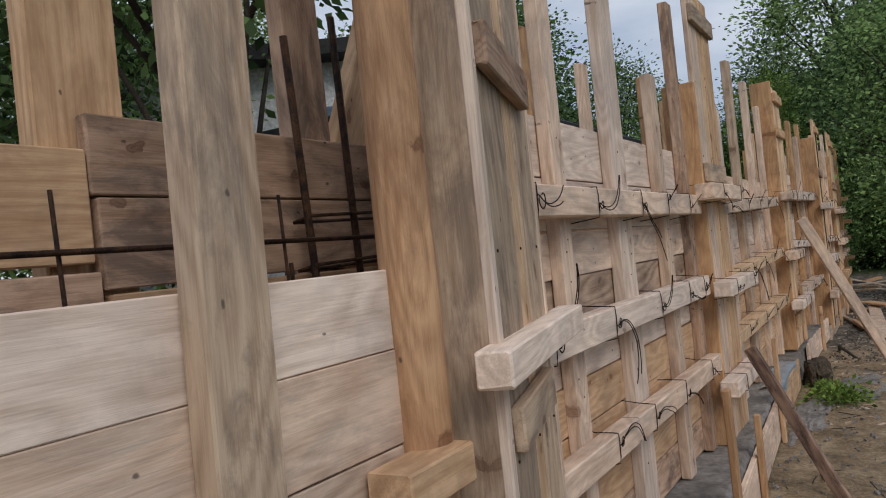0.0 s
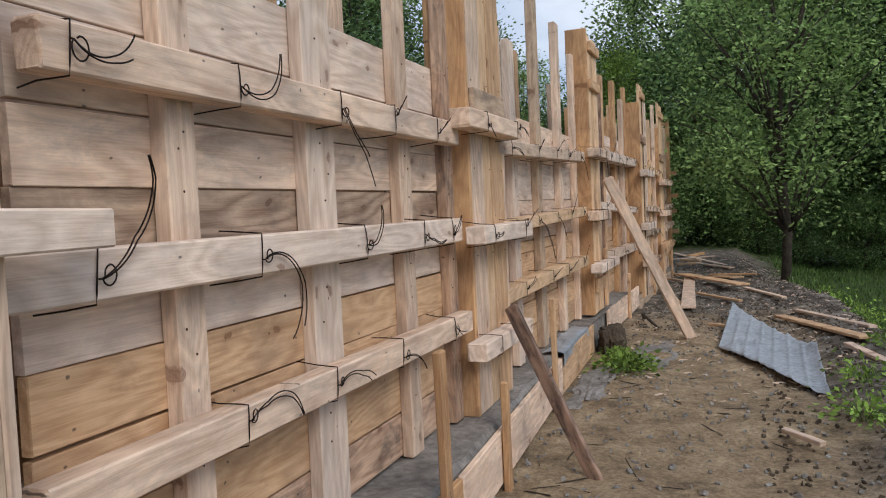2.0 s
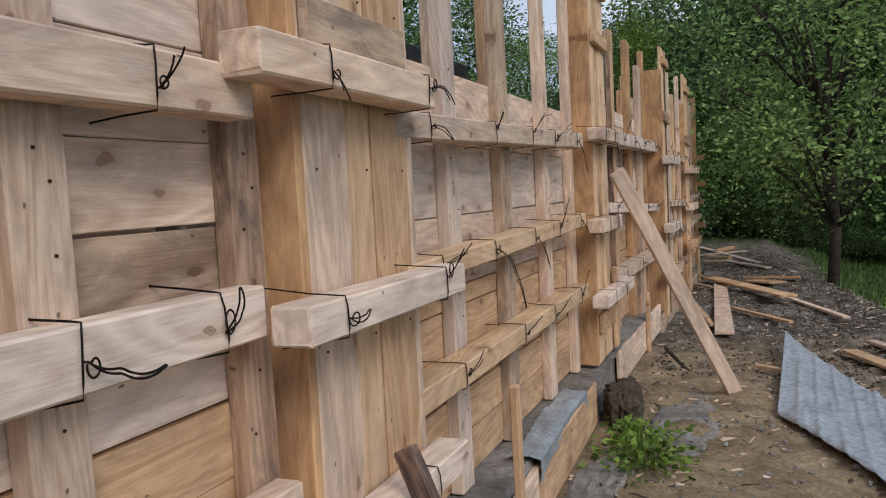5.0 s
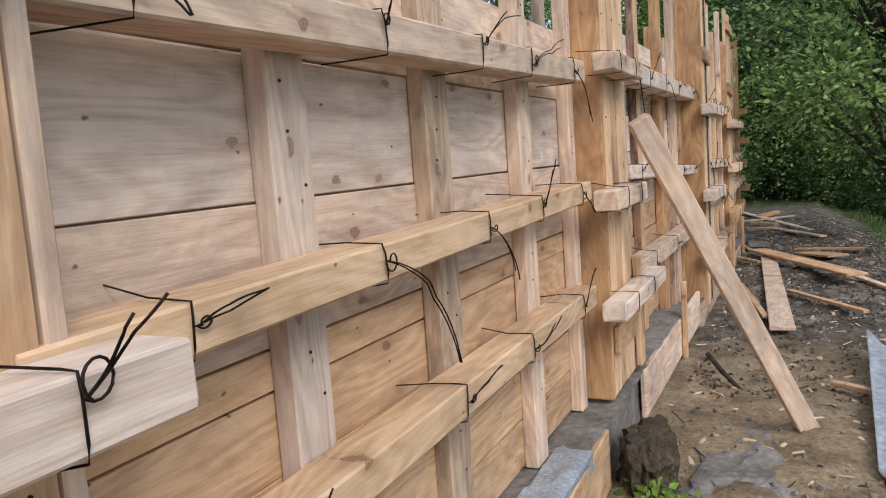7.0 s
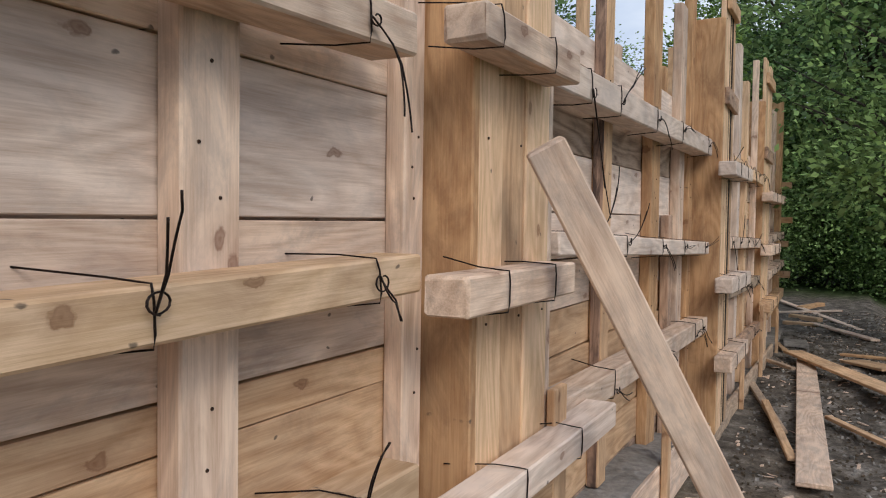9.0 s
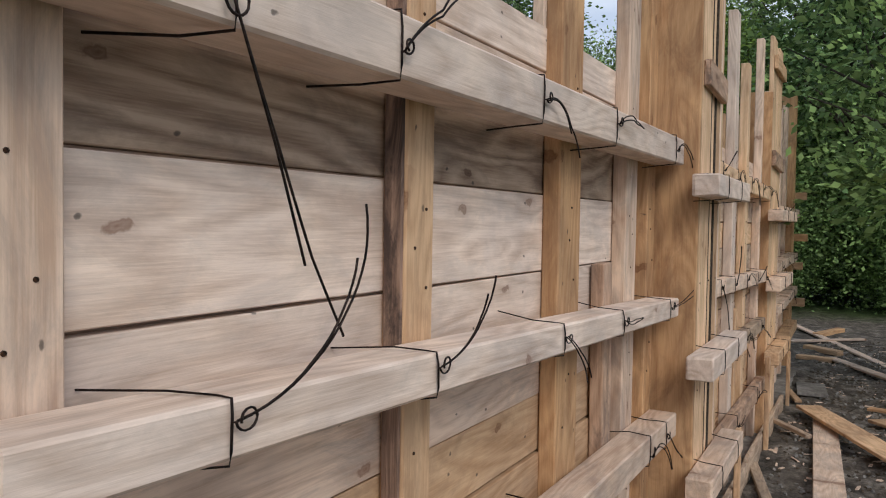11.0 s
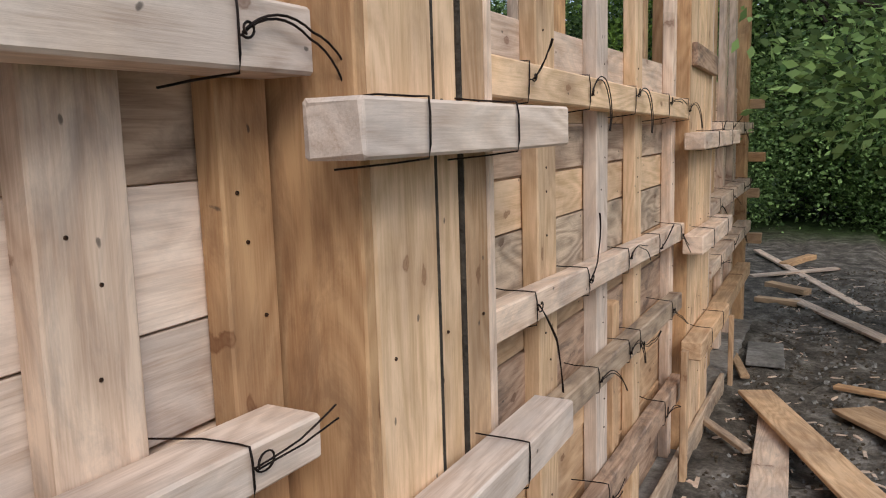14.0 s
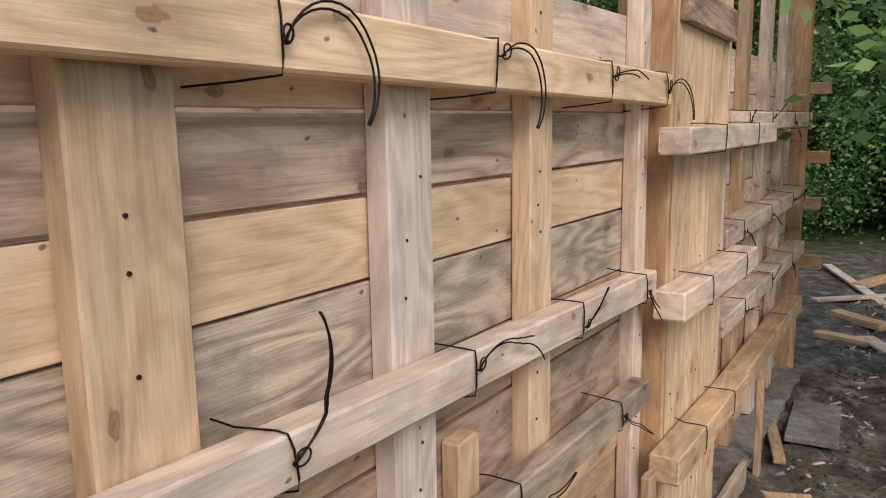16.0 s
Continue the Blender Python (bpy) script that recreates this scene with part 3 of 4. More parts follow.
YOKES = [
    (4.12, 4.92, 1.755, 1.84, YOKE, PALE), (4.19, 5.02, 1.235, 1.317, -0.795, WHITE), (4.225, 5.05, 0.695, 0.78, YOKE, WHITE),
    (7.385, 7.95, 1.785, 1.86, YOKE, PALE), (7.315, 7.94, 1.25, 1.33, YOKE, PALE), (7.365, 8.355, 0.805, 0.88, YOKE, WHITE),
    (10.605, 11.40, 1.70, 1.782, -0.77, WHITE), (10.57, 11.42, 1.035, 1.12, -0.77, WHITE), (10.6, 11.4, 0.58, 0.67, -0.77, PALE),
    (13.5, 14.78, 1.63, 1.71, YOKE, PALE), (13.5, 14.5, 1.135, 1.225, YOKE, PALE), (13.5, 14.45, 0.62, 0.71, YOKE, TAN),
]
for y0, y1, z0, z1, xf, mat in YOKES:
    w = along_y(xf, y0, y1, z0, z1, 0.098, "yoke_beam", mat, c=0.005)
    tagged(w, "short squared timber yoke clamped across a column form", "beam", "column yokes")
first_yoke = w = along_y(-0.695, 1.17, 2.03, 1.357, 1.427, 0.07, "yoke_beam", WHITE, c=0.004, yaw=12.7)
tagged(w, "short squared timber yoke clamped across a column form", "beam", "column yokes")


# ---- the bay before the first column: front boards, weathered stud, round post ----
bay = tagged(new("wall_6"), "low unfinished timber form of pale boards", "formwork wall", kind="structure")
for z0, z1, mat in ((1.445, 1.588, WHITE), (1.275, 1.442, PALE), (1.1, 1.272, PALE), (0.93, 1.097, TAN), (0.75, 0.927, PALE), (0.58, 0.747, TAN), (0.41, 0.577, TAN)):
    along_y(-0.80, -0.9, 1.14, z0, z1, 0.027, "board", mat, bay, c=0.002)
for z0, z1, y0, y1, mat in ((1.77, 1.915, 0.83, 2.0, BROWN), (1.60, 1.765, 0.84, 2.0, BROWN), (1.43, 1.592, 0.85, 2.0, TAN), (1.25, 1.425, -0.9, 2.0, BROWN), (1.65, 1.85, -0.9, 0.825, TAN), (1.43, 1.635, -0.9, 0.835, BROWN), (1.07, 1.245, -0.9, 2.0, TAN), (0.9, 1.065, -0.9, 2.0, TAN), (0.7, 0.895, -0.9, 2.0, TAN), (0.41, 0.695, -0.9, 2.0, TAN)):
    along_y(-1.2, y0, y1, z0, z1, 0.03, "board", mat, bay, c=0.003)
tagged(upright(-0.75, 0.655, 0.775, 0.405, 2.9, 0.048, "stud", GREY, lean=-0.6), "weathered grey timber stud with knots", "stud", "wall studs")
post = link("round_post", tube_mesh("round_post", [(z, 0, 0) for z in (0.3, 0.9, 1.6, 2.2, 3.0)], [0.056, 0.055, 0.054, 0.052, 0.05], 20, LOG), None, pose(-0.79, 1.175, 0, 0, -90, 0))
tagged(post, "debarked round timber post beside the column form", "post")
tagged(upright(-1.24, 0.76, 0.94, 0.4, 2.9, 0.05, "stud", TAN), "sawn timber stud on the back face of the form", "stud", "back studs")
tagged(upright(-1.24, 1.42, 1.56, 0.4, 2.9, 0.05, "stud", BROWN, lean=1.0), "sawn timber stud on the back face of the form", "stud", "back studs")
tagged(between((-1.27, 1.55, 1.7), (-1.27, 2.1, 2.8), 0.05, 0.14, "diagonal_brace", TAN), "sawn timber brace slanting behind the form", "brace")


tagged(along_y(-0.70, 0.99, 1.2, 1.19, 1.262, 0.09, "yoke_beam", TAN), "short timber block nailed under the round post", "beam", "column yokes")


def rebar_cage():
    hub = tagged(new("rebar_cage"), "rusty dark rebar cage with stirrups inside the form", "rebar cage")
    for x, y, top, lean, r in ((-1.13, 1.32, 2.12, -0.035, 0.009), (-1.13, 1.48, 2.2, -0.02, 0.009), (-1.17, 1.68, 2.16, -0.04, 0.008), (-1.15, 1.26, 1.62, 0.0, 0.005)):
        link("bar", tube_mesh("bar", [(x, y, 0.42), (x, y, 1.5), (x, y + lean, top)], r, 8, REBAR), hub)
    for z in (0.7, 0.95, 1.2, 1.45, 1.61, 1.72):
        link("stirrup", tube_mesh("stirrup", [(-1.12, 1.31, z), (-1.12, 1.7, z + 0.012), (-1.175, 1.7, z), (-1.175, 1.31, z - 0.01), (-1.12, 1.31, z)], 0.004, 6, REBAR), hub)
    for y, top in ((0.43, 1.74), (0.66, 1.75), (1.12, 1.75)):
        link("bar", tube_mesh("bar", [(-1.02, y, 0.42), (-1.02, y, 1.2), (-1.02, y - 0.02, top)], 0.0035, 6, REBAR), hub)
    link("bar", tube_mesh("bar", [(-1.01, -0.6, 1.635), (-1.01, 0.5, 1.66), (-1.01, 1.7, 1.66)], 0.005, 6, REBAR), hub)


rebar_cage()

# short stubs behind the walers
for y0, y1, z0, z1, mat in ((10.10, 10.19, 0.27, 1.47, BROWN), (12.50, 12.58, 0.26, 1.1, TAN), (8.0, 8.1, 0.45, 0.98, TAN)):
    tagged(upright(STUD + set_forward(y0) if y0 > 9 else -0.89, y0, y1, z0, z1, 0.045 if y0 > 9 else 0.025, "stud_offcut", mat, lean=1.0), "short brown offcut wedged behind the waler", "offcut", "stud offcuts")

# ---- tie wires ----
def tie_wire_mesh(seed, strap, ang=None, length=0.14, curve=0.0, hairpin=True):
    """A strand round the beam, twisted into an eye, with a doubled tail that runs on at ang, bends by curve and closes in a hairpin or parts."""
    r = random.Random(seed)
    h = 0.046
    sway = r.uniform(-0.014, 0.014)
    strands = [[(-0.16, r.uniform(-0.1, 0.02), h + r.uniform(0.004, 0.03)), (-0.07, r.uniform(-0.03, 0.0), h + 0.008), (-0.02, 0.0, h + 0.003), (0.001, 0.0, h + 0.002), (0.004, sway * 0.5, h * 0.5), (0.004, sway, -h * 0.6), (0.001, sway, -h - 0.003), (-0.05, sway - 0.03, -h - 0.01), (-0.11, r.uniform(-0.1, -0.03), -h - 0.016)]]
    if not strap:
        if ang is None:
            ang, length, curve, hairpin = r.uniform(-1.5, 1.5), r.uniform(0.05, 0.14), r.uniform(-1.5, 1.5), r.random() < 0.5
        z0 = r.uniform(-0.02, 0.02)
        R, squash, start = r.uniform(0.010, 0.019), r.uniform(0.7, 1.3), ang + math.pi
        eye = []
        for i in range(15):
            q = start + 2 * math.pi * i / 14
            eye.append(Vector((0.008 + 0.008 * i / 14, R * math.cos(ang) + R * math.cos(q), z0 + R * squash * (math.sin(ang) + math.sin(q)))))
        strands.append([(0.004, sway * 0.5, z0)] + eye)
        n_, out_ = 18, r.uniform(0.015, 0.06)
        fwd, a, p = [eye[0].copy()], ang, eye[0].copy()
        kinks = {r.randint(5, 12): r.uniform(-0.5, 0.5), r.randint(9, 16): r.uniform(-0.4, 0.4)}
        for i in range(1, n_ + 1):
            a += curve / n_ + kinks.get(i, 0.0)
            p = p + Vector((out_ / n_, math.cos(a), math.sin(a))) * (length / n_) + Vector((out_ / n_ * (1 - length), 0, 0))
            fwd.append(p.copy())
        wide = r.uniform(0.006, 0.014)
        back = []
        for i, q in enumerate(fwd):
            f = i / n_
            d = fwd[min(i + 1, n_)] - fwd[max(i - 1, 0)]
            side = Vector((0, -d.z, d.y)).normalized()
            gap_ = wide * math.sin(math.pi * min(f, 0.96)) if hairpin else 0.003 + 0.03 * f * f
            back.append(q + side * gap_ * (1 if seed % 2 else -1) + Vector((0.003, 0, 0)))
        if hairpin:
            strands.append(fwd + back[::-1])
        else:
            strands.append(fwd)
            strands.append(back[:-r.randint(2, 6)])
    verts, faces = [], []
    for st in strands:
        me = tube_mesh("w", st, 0.0019, 5, None)
        o = len(verts)
        verts += [v.co.copy() for v in me.vertices]
        faces += [tuple(o + i for i in f.vertices) for f in me.polygons]
        bpy.data.meshes.remove(me)
    return mesh_of("tie_wire", verts, faces, WIRE, True)


rw = random.Random(11)


def wires_on(y0, y1, z0, z1, rise, xf, ys, strap=False):
    for spot in ys:
        y, tail = (spot[0], spot[1:]) if isinstance(spot, tuple) else (spot, ())
        zc = (z0 + z1) / 2 + rise * ((y - y0) / (y1 - y0) - 0.5)
        ob = link("tie_wire", tie_wire_mesh(rw.randrange(10 ** 6), strap, *tail), None, pose(xf + 0.001, y, zc) @ Matrix.Diagonal((1, 1, (z1 - z0) / 0.09, 1)))
        tagged(ob, "black annealed tie wire twisted round a timber beam", "wire", "tie wires")


# where each waler is tied: a place along it, or (place, tail's angle, length, bend, hairpin)
SPOTS = {
    0: ((2.07, -0.9, 0.16, 2.2, False), (2.59, -0.6, 0.2, 2.1, True), (3.12, -0.9, 0.26, -0.4, False), (3.53, 1.4, 0.06, 0.5, True), 3.95),
    1: ((2.10, 0.3, 0.26, 1.9, True), (2.65, 0.5, 0.34, -3.0, False), (3.24, -0.2, 0.16, 2.4, True), (3.76, -0.8, 0.12, 2.0, True), (4.07, 0.9, 0.08, 0.6, True)),
    2: ((2.55, 0.6, 0.26, -1.9, True), (3.01, 0.7, 0.22, -1.8, False), (3.51, 0.4, 0.14, -2.0, True), 4.05),
    3: (5.1, (5.73, 1.6, 0.08, 0.6, True), (6.25, 0.9, 0.2, -0.5, False), (6.65, 0.8, 0.26, -1.2, False), (7.12, -0.6, 0.24, -0.5, False)),
    4: (5.15, (5.66, -0.3, 0.42, -1.1, True), (6.22, -0.4, 0.24, -1.2, False), (6.67, 1.5, 0.18, -0.2, False), (7.15, -1.3, 0.1, 0.4, True)),
    5: (5.3, (6.01, 0.5, 0.16, -0.6, True), (6.51, -0.2, 0.2, 1.4, False), (7.10, 1.4, 0.16, -0.6, True)),
    6: ((8.35, -1.15, 0.42, 0.1, False), (8.70, 0.9, 0.26, -1.1, False), (9.27, 0.5, 0.2, -2.6, False), (9.81, 0.6, 0.2, -1.0, True), (10.55, 0.8, 0.3, -3.0, False)),
    7: ((8.36, 0.1, 0.42, 1.9, False), (8.82, 0.2, 0.24, 1.7, False), (9.42, -0.6, 0.16, -1.4, False), (9.91, -0.4, 0.1, 0.6, True), (10.52, 0.3, 0.14, 0.3, False)),
    8: (8.7, 9.5, (10.28, 0.7, 0.2, -1.8, True), 10.5),
    9: ((11.52, 0.6, 0.1, 2.2, True), (11.99, 1.2, 0.3, -3.4, True), (12.54, 0.7, 0.26, -2.8, True), (13.10, 0.4, 0.14, -0.6, False), (13.53, 0.9, 0.24, -2.6, True)),
    10: ((11.54, -0.7, 0.34, -0.6, True), (11.97, 0.4, 0.26, 1.7, True), (12.45, 0.9, 0.28, -2.6, False), (12.95, 0.7, 0.12, 0.8, True), 13.4),
    11: ((12.08, 0.6, 0.22, -1.6, True), (12.46, 0.9, 0.2, -2.4, True), (12.63, -0.6, 0.22, 1.6, True), (13.22, -0.9, 0.18, 0.4, True)),
    12: (12.2, 13.1),
    13: (14.7, 15.2, 15.8, 16.3), 14: (14.7, 15.3, 15.9, 16.3), 15: (14.8, 15.4, 16.0), 16: ()}
YOKE_TIES = [(4.36, 4.88), (4.32, 4.87), (4.45, 4.8), (7.44, 7.75), (7.5, 7.78), (7.62, 8.01), (10.77, 11.1), (10.79, 11.14), (10.8, 11.2), (13.9, 14.4), (13.8, 14.3), (13.8, 14.2)]
for i, (y0, y1, z0, z1, rise, mat) in enumerate(WALERS):
    wires_on(y0, y1, z0, z1, rise, WALE + 0.2 * set_forward((y0 + y1) / 2), SPOTS[i])
for i, (y0, y1, z0, z1, xf, mat) in enumerate(YOKES):
    wires_on(y0, y1, z0, z1, 0.0, xf, YOKE_TIES[i], strap=i > 1)


# ---- braces, stakes, loose planks ----
def g(x, y, up=0.0):
    return (x, y, ground_z(x, y) + up)


tagged(between((-0.79, 7.62, 1.6), g(-0.17, 8.22, -0.02), 0.06, 0.09, "prop_board", PALE, roll=20), "long tan board leaning from the ground to a column form", "prop")
tagged(between((-0.815, 4.6, 0.9), g(-0.39, 4.47, -0.02), 0.03, 0.07, "prop_board", BARKY), "dark weathered batten leaning against the form", "prop")
for y, top, w, mat in ((3.33, 0.92, 0.055, HONEY), (4.2, 0.61, 0.05, HONEY), (5.5, 0.83, 0.04, TAN), (9.35, 0.62, 0.06, TAN), (12.0, 0.52, 0.05, TAN), (13.35, 0.7, 0.06, TAN), (15.0, 0.5, 0.05, TAN)):
    x = footing_edge(y) + 0.07
    tagged(upright(x, y, y + w, -0.05, top, 0.03, "stake", mat, lean=rb.uniform(-3, 3)), "sawn wooden stake driven in beside the footing", "stake", "stakes")


def flat(p, q, w, name, mat, label, th=0.026, up=0.045, roll=0.0):
    tagged(between(g(*p, up), g(*q, up), w, th, name, mat, roll), label, "plank", "loose planks")


flat((-0.56, 14.5), (-0.32, 10.2), 0.17, "loose_plank", PALE, "pale sawn plank lying on the dark soil", up=0.06)
flat((-0.69, 14.7), (0.28, 12.4), 0.2, "loose_plank", TAN, "broad tan plank lying across another plank", up=0.1)
flat((-1.3, 21.0), (0.5, 16.6), 0.1, "loose_plank", PALE, "long narrow plank lying on the soil")
flat((-1.18, 19.1), (-0.3, 19.9), 0.1, "loose_plank", PALE, "narrow plank lying on the soil")
flat((-0.65, 17.9), (0.1, 16.5), 0.12, "loose_plank", PALE, "pale plank lying on the soil")
flat((-1.0, 17.9), (-0.6, 17.75), 0.1, "loose_plank", TAN, "short tan offcut lying on the soil", 0.05)
flat((-0.95, 18.6), (-0.55, 18.3), 0.12, "loose_plank", TAN, "short tan offcut lying on the soil", 0.06)
flat((-0.9, 20.0), (-0.6, 20.6), 0.12, "loose_plank", HONEY, "short tan offcut lying on the soil", 0.06)
flat((-1.0, 14.25), (-0.63, 13.8), 0.05, "loose_plank", GREY, "grey stick of timber lying by the footing", 0.03)
flat((-1.02, 16.0), (-0.8, 15.2), 0.06, "loose_plank", TAN, "thin batten lying by the footing")
flat((-0.9, 12.9), (-0.55, 11.4), 0.06, "loose_plank", GREY, "grey batten lying by the footing")
flat((-0.72, 12.1), (-0.45, 10.7), 0.05, "loose_plank", TAN, "thin batten lying on the soil")
flat((-0.15, 14.75), (0.2, 14.2), 0.26, "loose_plank", TAN, "broad short board lying on the soil")
flat((-0.25, 15.2), (0.5, 14.9), 0.08, "loose_plank", HONEY, "narrow batten lying on the soil")
flat((0.62, 9.6), (1.15, 7.6), 0.12, "loose_plank", TAN, "tan plank lying behind the metal sheet", up=0.05)
flat((0.8, 9.9), (1.3, 8.3), 0.08, "loose_plank", PALE, "pale batten lying behind the metal sheet", up=0.04)
flat((1.0, 7.4), (1.35, 6.3), 0.07, "loose_plank", PALE, "pale batten lying on the bank", up=0.04)
slab = tagged(between(g(-0.76, 16.2, 0.025), g(-0.7, 15.5, 0.025), 0.26, 0.03, "grey_slab", CONCRETE), "flat grey slab lying on the soil", "slab")


root = link("root", tube_mesh("root", [(-0.74, 9.5, 0.1), (-0.72, 9.2, 0.2), (-0.62, 8.95, 0.17), (-0.5, 8.8, 0.1), (-0.42, 8.55, 0.06)], [0.012, 0.016, 0.015, 0.012, 0.008], 7, BARK))
tagged(root, "dark bent root sticking out of the soil", "root")
flat((-0.3, 11.9), (0.25, 10.9), 0.05, "loose_plank", TAN, "thin splintered batten lying on the soil")
flat((0.3, 12.9), (0.75, 11.2), 0.07, "loose_plank", PALE, "narrow pale batten lying on the soil")
flat((-0.05, 8.9), (0.16, 8.75), 0.05, "loose_plank", TAN, "short tan offcut lying on the soil")
flat((0.45, 5.3), (0.62, 5.1), 0.04, "loose_plank", PALE, "short pale offcut lying on the clay")


def metal_sheet():
    nu, nv = 60, 14
    A, B, C, D = Vector((0.07, 7.72, 0.05)), Vector((0.75, 6.06, 0.04)), Vector((0.80, 7.55, 0.12)), Vector((0.17, 9.75, 0.12))
    verts, faces = [], []
    for j in range(nv + 1):
        for i in range(nu + 1):
            u, v = i / nu, j / nv
            p = A * (1 - u) * (1 - v) + B * u * (1 - v) + C * u * v + D * (1 - u) * v
            base = 0.12
            rib = max(0, math.cos(u * 2 * math.pi * 7)) ** 6 * 0.012
            curl = 0.1 * (1 - u) * v ** 2 + 0.02 * u ** 2 + 0.02 * math.sin(3 * v + 4 * u)
            verts.append((p.x, p.y, max(base, ground_z(p.x, p.y)) + 0.02 + rib + curl))
    w = nu + 1
    faces = [(j * w + i, j * w + i + 1, j * w + w + i + 1, j * w + w + i) for j in range(nv) for i in range(nu)]
    ob = link("metal_sheet", mesh_of("metal_sheet", verts, faces, ZINC, True))
    sol = ob.modifiers.new("thick", "SOLIDIFY")
    sol.thickness = 0.002
    tagged(ob, "bent grey ribbed metal sheet lying on the soil", "metal sheet")


metal_sheet()


# ---- stump, weeds, loose ground cover ----
def lump(name, centre, rad, mat, seed, flat_top=1.0):
    bm = bmesh.new()
    bmesh.ops.create_icosphere(bm, subdivisions=4, radius=1)
    for v in bm.verts:
        n_ = noise.noise(v.co * 1.7 + Vector((seed, 0, 0))) * 0.34 + noise.noise(v.co * 5 + Vector((0, seed, 0))) * 0.3 + noise.noise(v.co * 13) * 0.14
        c = v.co * (1 + n_)
        c.z = min(c.z, flat_top + 0.1 * n_)
        v.co = Vector((c.x * rad[0], c.y * rad[1], c.z * rad[2]))
    me = bpy.data.meshes.new(name)
    bm.to_mesh(me)
    bm.free()
    me.materials.append(mat)
    return link(name, me, None, pose(*centre))


tagged(lump("earth_clod", (-0.78, 7.43, 0.18), (0.12, 0.18, 0.24), SOIL, 3, 0.7), "dark lump of earth with moss beside the footing", "earth lump")
tagged(lump("concrete_spill", (-0.42, 7.6, 0.085), (0.26, 0.5, 0.05), CONCRETE, 8), "grey patch of spilt concrete on the ground", "concrete")
tagged(lump("concrete_spill", (-0.72, 6.2, 0.085), (0.16, 0.8, 0.06), CONCRETE, 5), "grey gravelly concrete spill along the footing", "concrete")


def foil():
    nu, nv = 40, 16
    verts = []
    for j in range(nv + 1):
        for i in range(nu + 1):
            y, v = 5.9 + 1.1 * i / nu, j / nv
            crease = 0.02 * noise.noise(Vector((y * 6, v * 4, 1))) + 0.012 * noise.noise(Vector((y * 19, v * 12, 5)))
            wide = 0.12 * (0.5 + noise.noise(Vector((y * 2, 0, 0))))
            if v < 0.5:
                verts.append((footing_edge(y) + 0.015 - (0.5 - v) * (0.15 + wide), y, 0.415 + max(0, crease)))
            else:
                verts.append((footing_edge(y) + 0.044 + 0.4 * abs(crease), y, 0.415 - (v - 0.5) * (0.1 + wide)))
    w = nu + 1
    faces = [(j * w + i, j * w + i + 1, j * w + w + i + 1, j * w + w + i) for j in range(nv) for i in range(nu)]
    tagged(link("plastic_film", mesh_of("plastic_film", verts, faces, FILM, True)), "crumpled blue-grey plastic film draped over the footing's edge", "plastic film")


foil()


def leaf_cloud(name, centres, normals_seed, size, mat, aspect=0.55):
    """Small pointed leaves, each of four corners folded a little, at the given places."""
    rs = np.random.RandomState(normals_seed)
    n = len(centres)
    a = rs.normal(size=(n, 3))
    a[:, 2] *= 0.5
    a /= np.linalg.norm(a, axis=1)[:, None]
    b = np.cross(a, rs.normal(size=(n, 3)))
    b /= np.linalg.norm(b, axis=1)[:, None]
    s = size * rs.uniform(0.6, 1.35, size=(n, 1))
    c = np.asarray(centres)
    fold = np.cross(a, b) * s * 0.18
    v = np.stack([c - a * s, c + b * s * aspect + fold, c + a * s, c - b * s * aspect + fold], 1).reshape(-1, 3)
    me = bpy.data.meshes.new(name)
    me.vertices.add(4 * n)
    me.vertices.foreach_set("co", v.ravel())
    me.loops.add(4 * n)
    me.loops.foreach_set("vertex_index", np.arange(4 * n))
    me.polygons.add(n)
    me.polygons.foreach_set("loop_start", np.arange(n) * 4)
    me.polygons.foreach_set("loop_total", np.full(n, 4))
    me.materials.append(mat)
    me.update(calc_edges=True)
    return me


def weed(x, y, r, n, seed):
    rs = np.random.RandomState(seed)
    p = rs.normal(size=(n, 3)) * (r * 0.5, r * 0.6, r * 0.3)
    p[:, 2] = np.abs(p[:, 2]) + 0.02
    hub = tagged(new("weed"), "low green weed with small leaves on the soil", "weed", "weeds")
    hub.matrix_basis = pose(*g(x, y))
    link("leaves", leaf_cloud("leaves", p, seed, 0.022, LEAF_LIGHT), hub)
    for k in range(6):
        a = k * 1.05
        link("stem", tube_mesh("stem", [(0, 0, -0.02), (r * 0.3 * math.cos(a), r * 0.3 * math.sin(a), r * 0.3), (r * 0.8 * math.cos(a), r * 0.8 * math.sin(a), r * 0.4)], 0.003, 4, LEAF), hub)


for x, y, r, n, s in ((-0.55, 6.75, 0.22, 420, 1), (-0.62, 7.05, 0.16, 200, 2), (-0.72, 7.25, 0.1, 120, 9), (0.95, 6.3, 0.2, 160, 3), (0.85, 5.5, 0.22, 200, 4), (1.2, 5.0, 0.25, 200, 5), (1.3, 7.4, 0.2, 180, 6), (1.7, 8.6, 0.28, 240, 10), (1.5, 10.8, 0.3, 260, 11), (2.1, 9.8, 0.34, 280, 12), (1.35, 12.6, 0.26, 220, 13), (2.4, 11.6, 0.4, 320, 14), (1.9, 7.0, 0.3, 240, 15), (1.45, 9.5, 0.25, 200, 7)):
    weed(x, y, r, n, s)


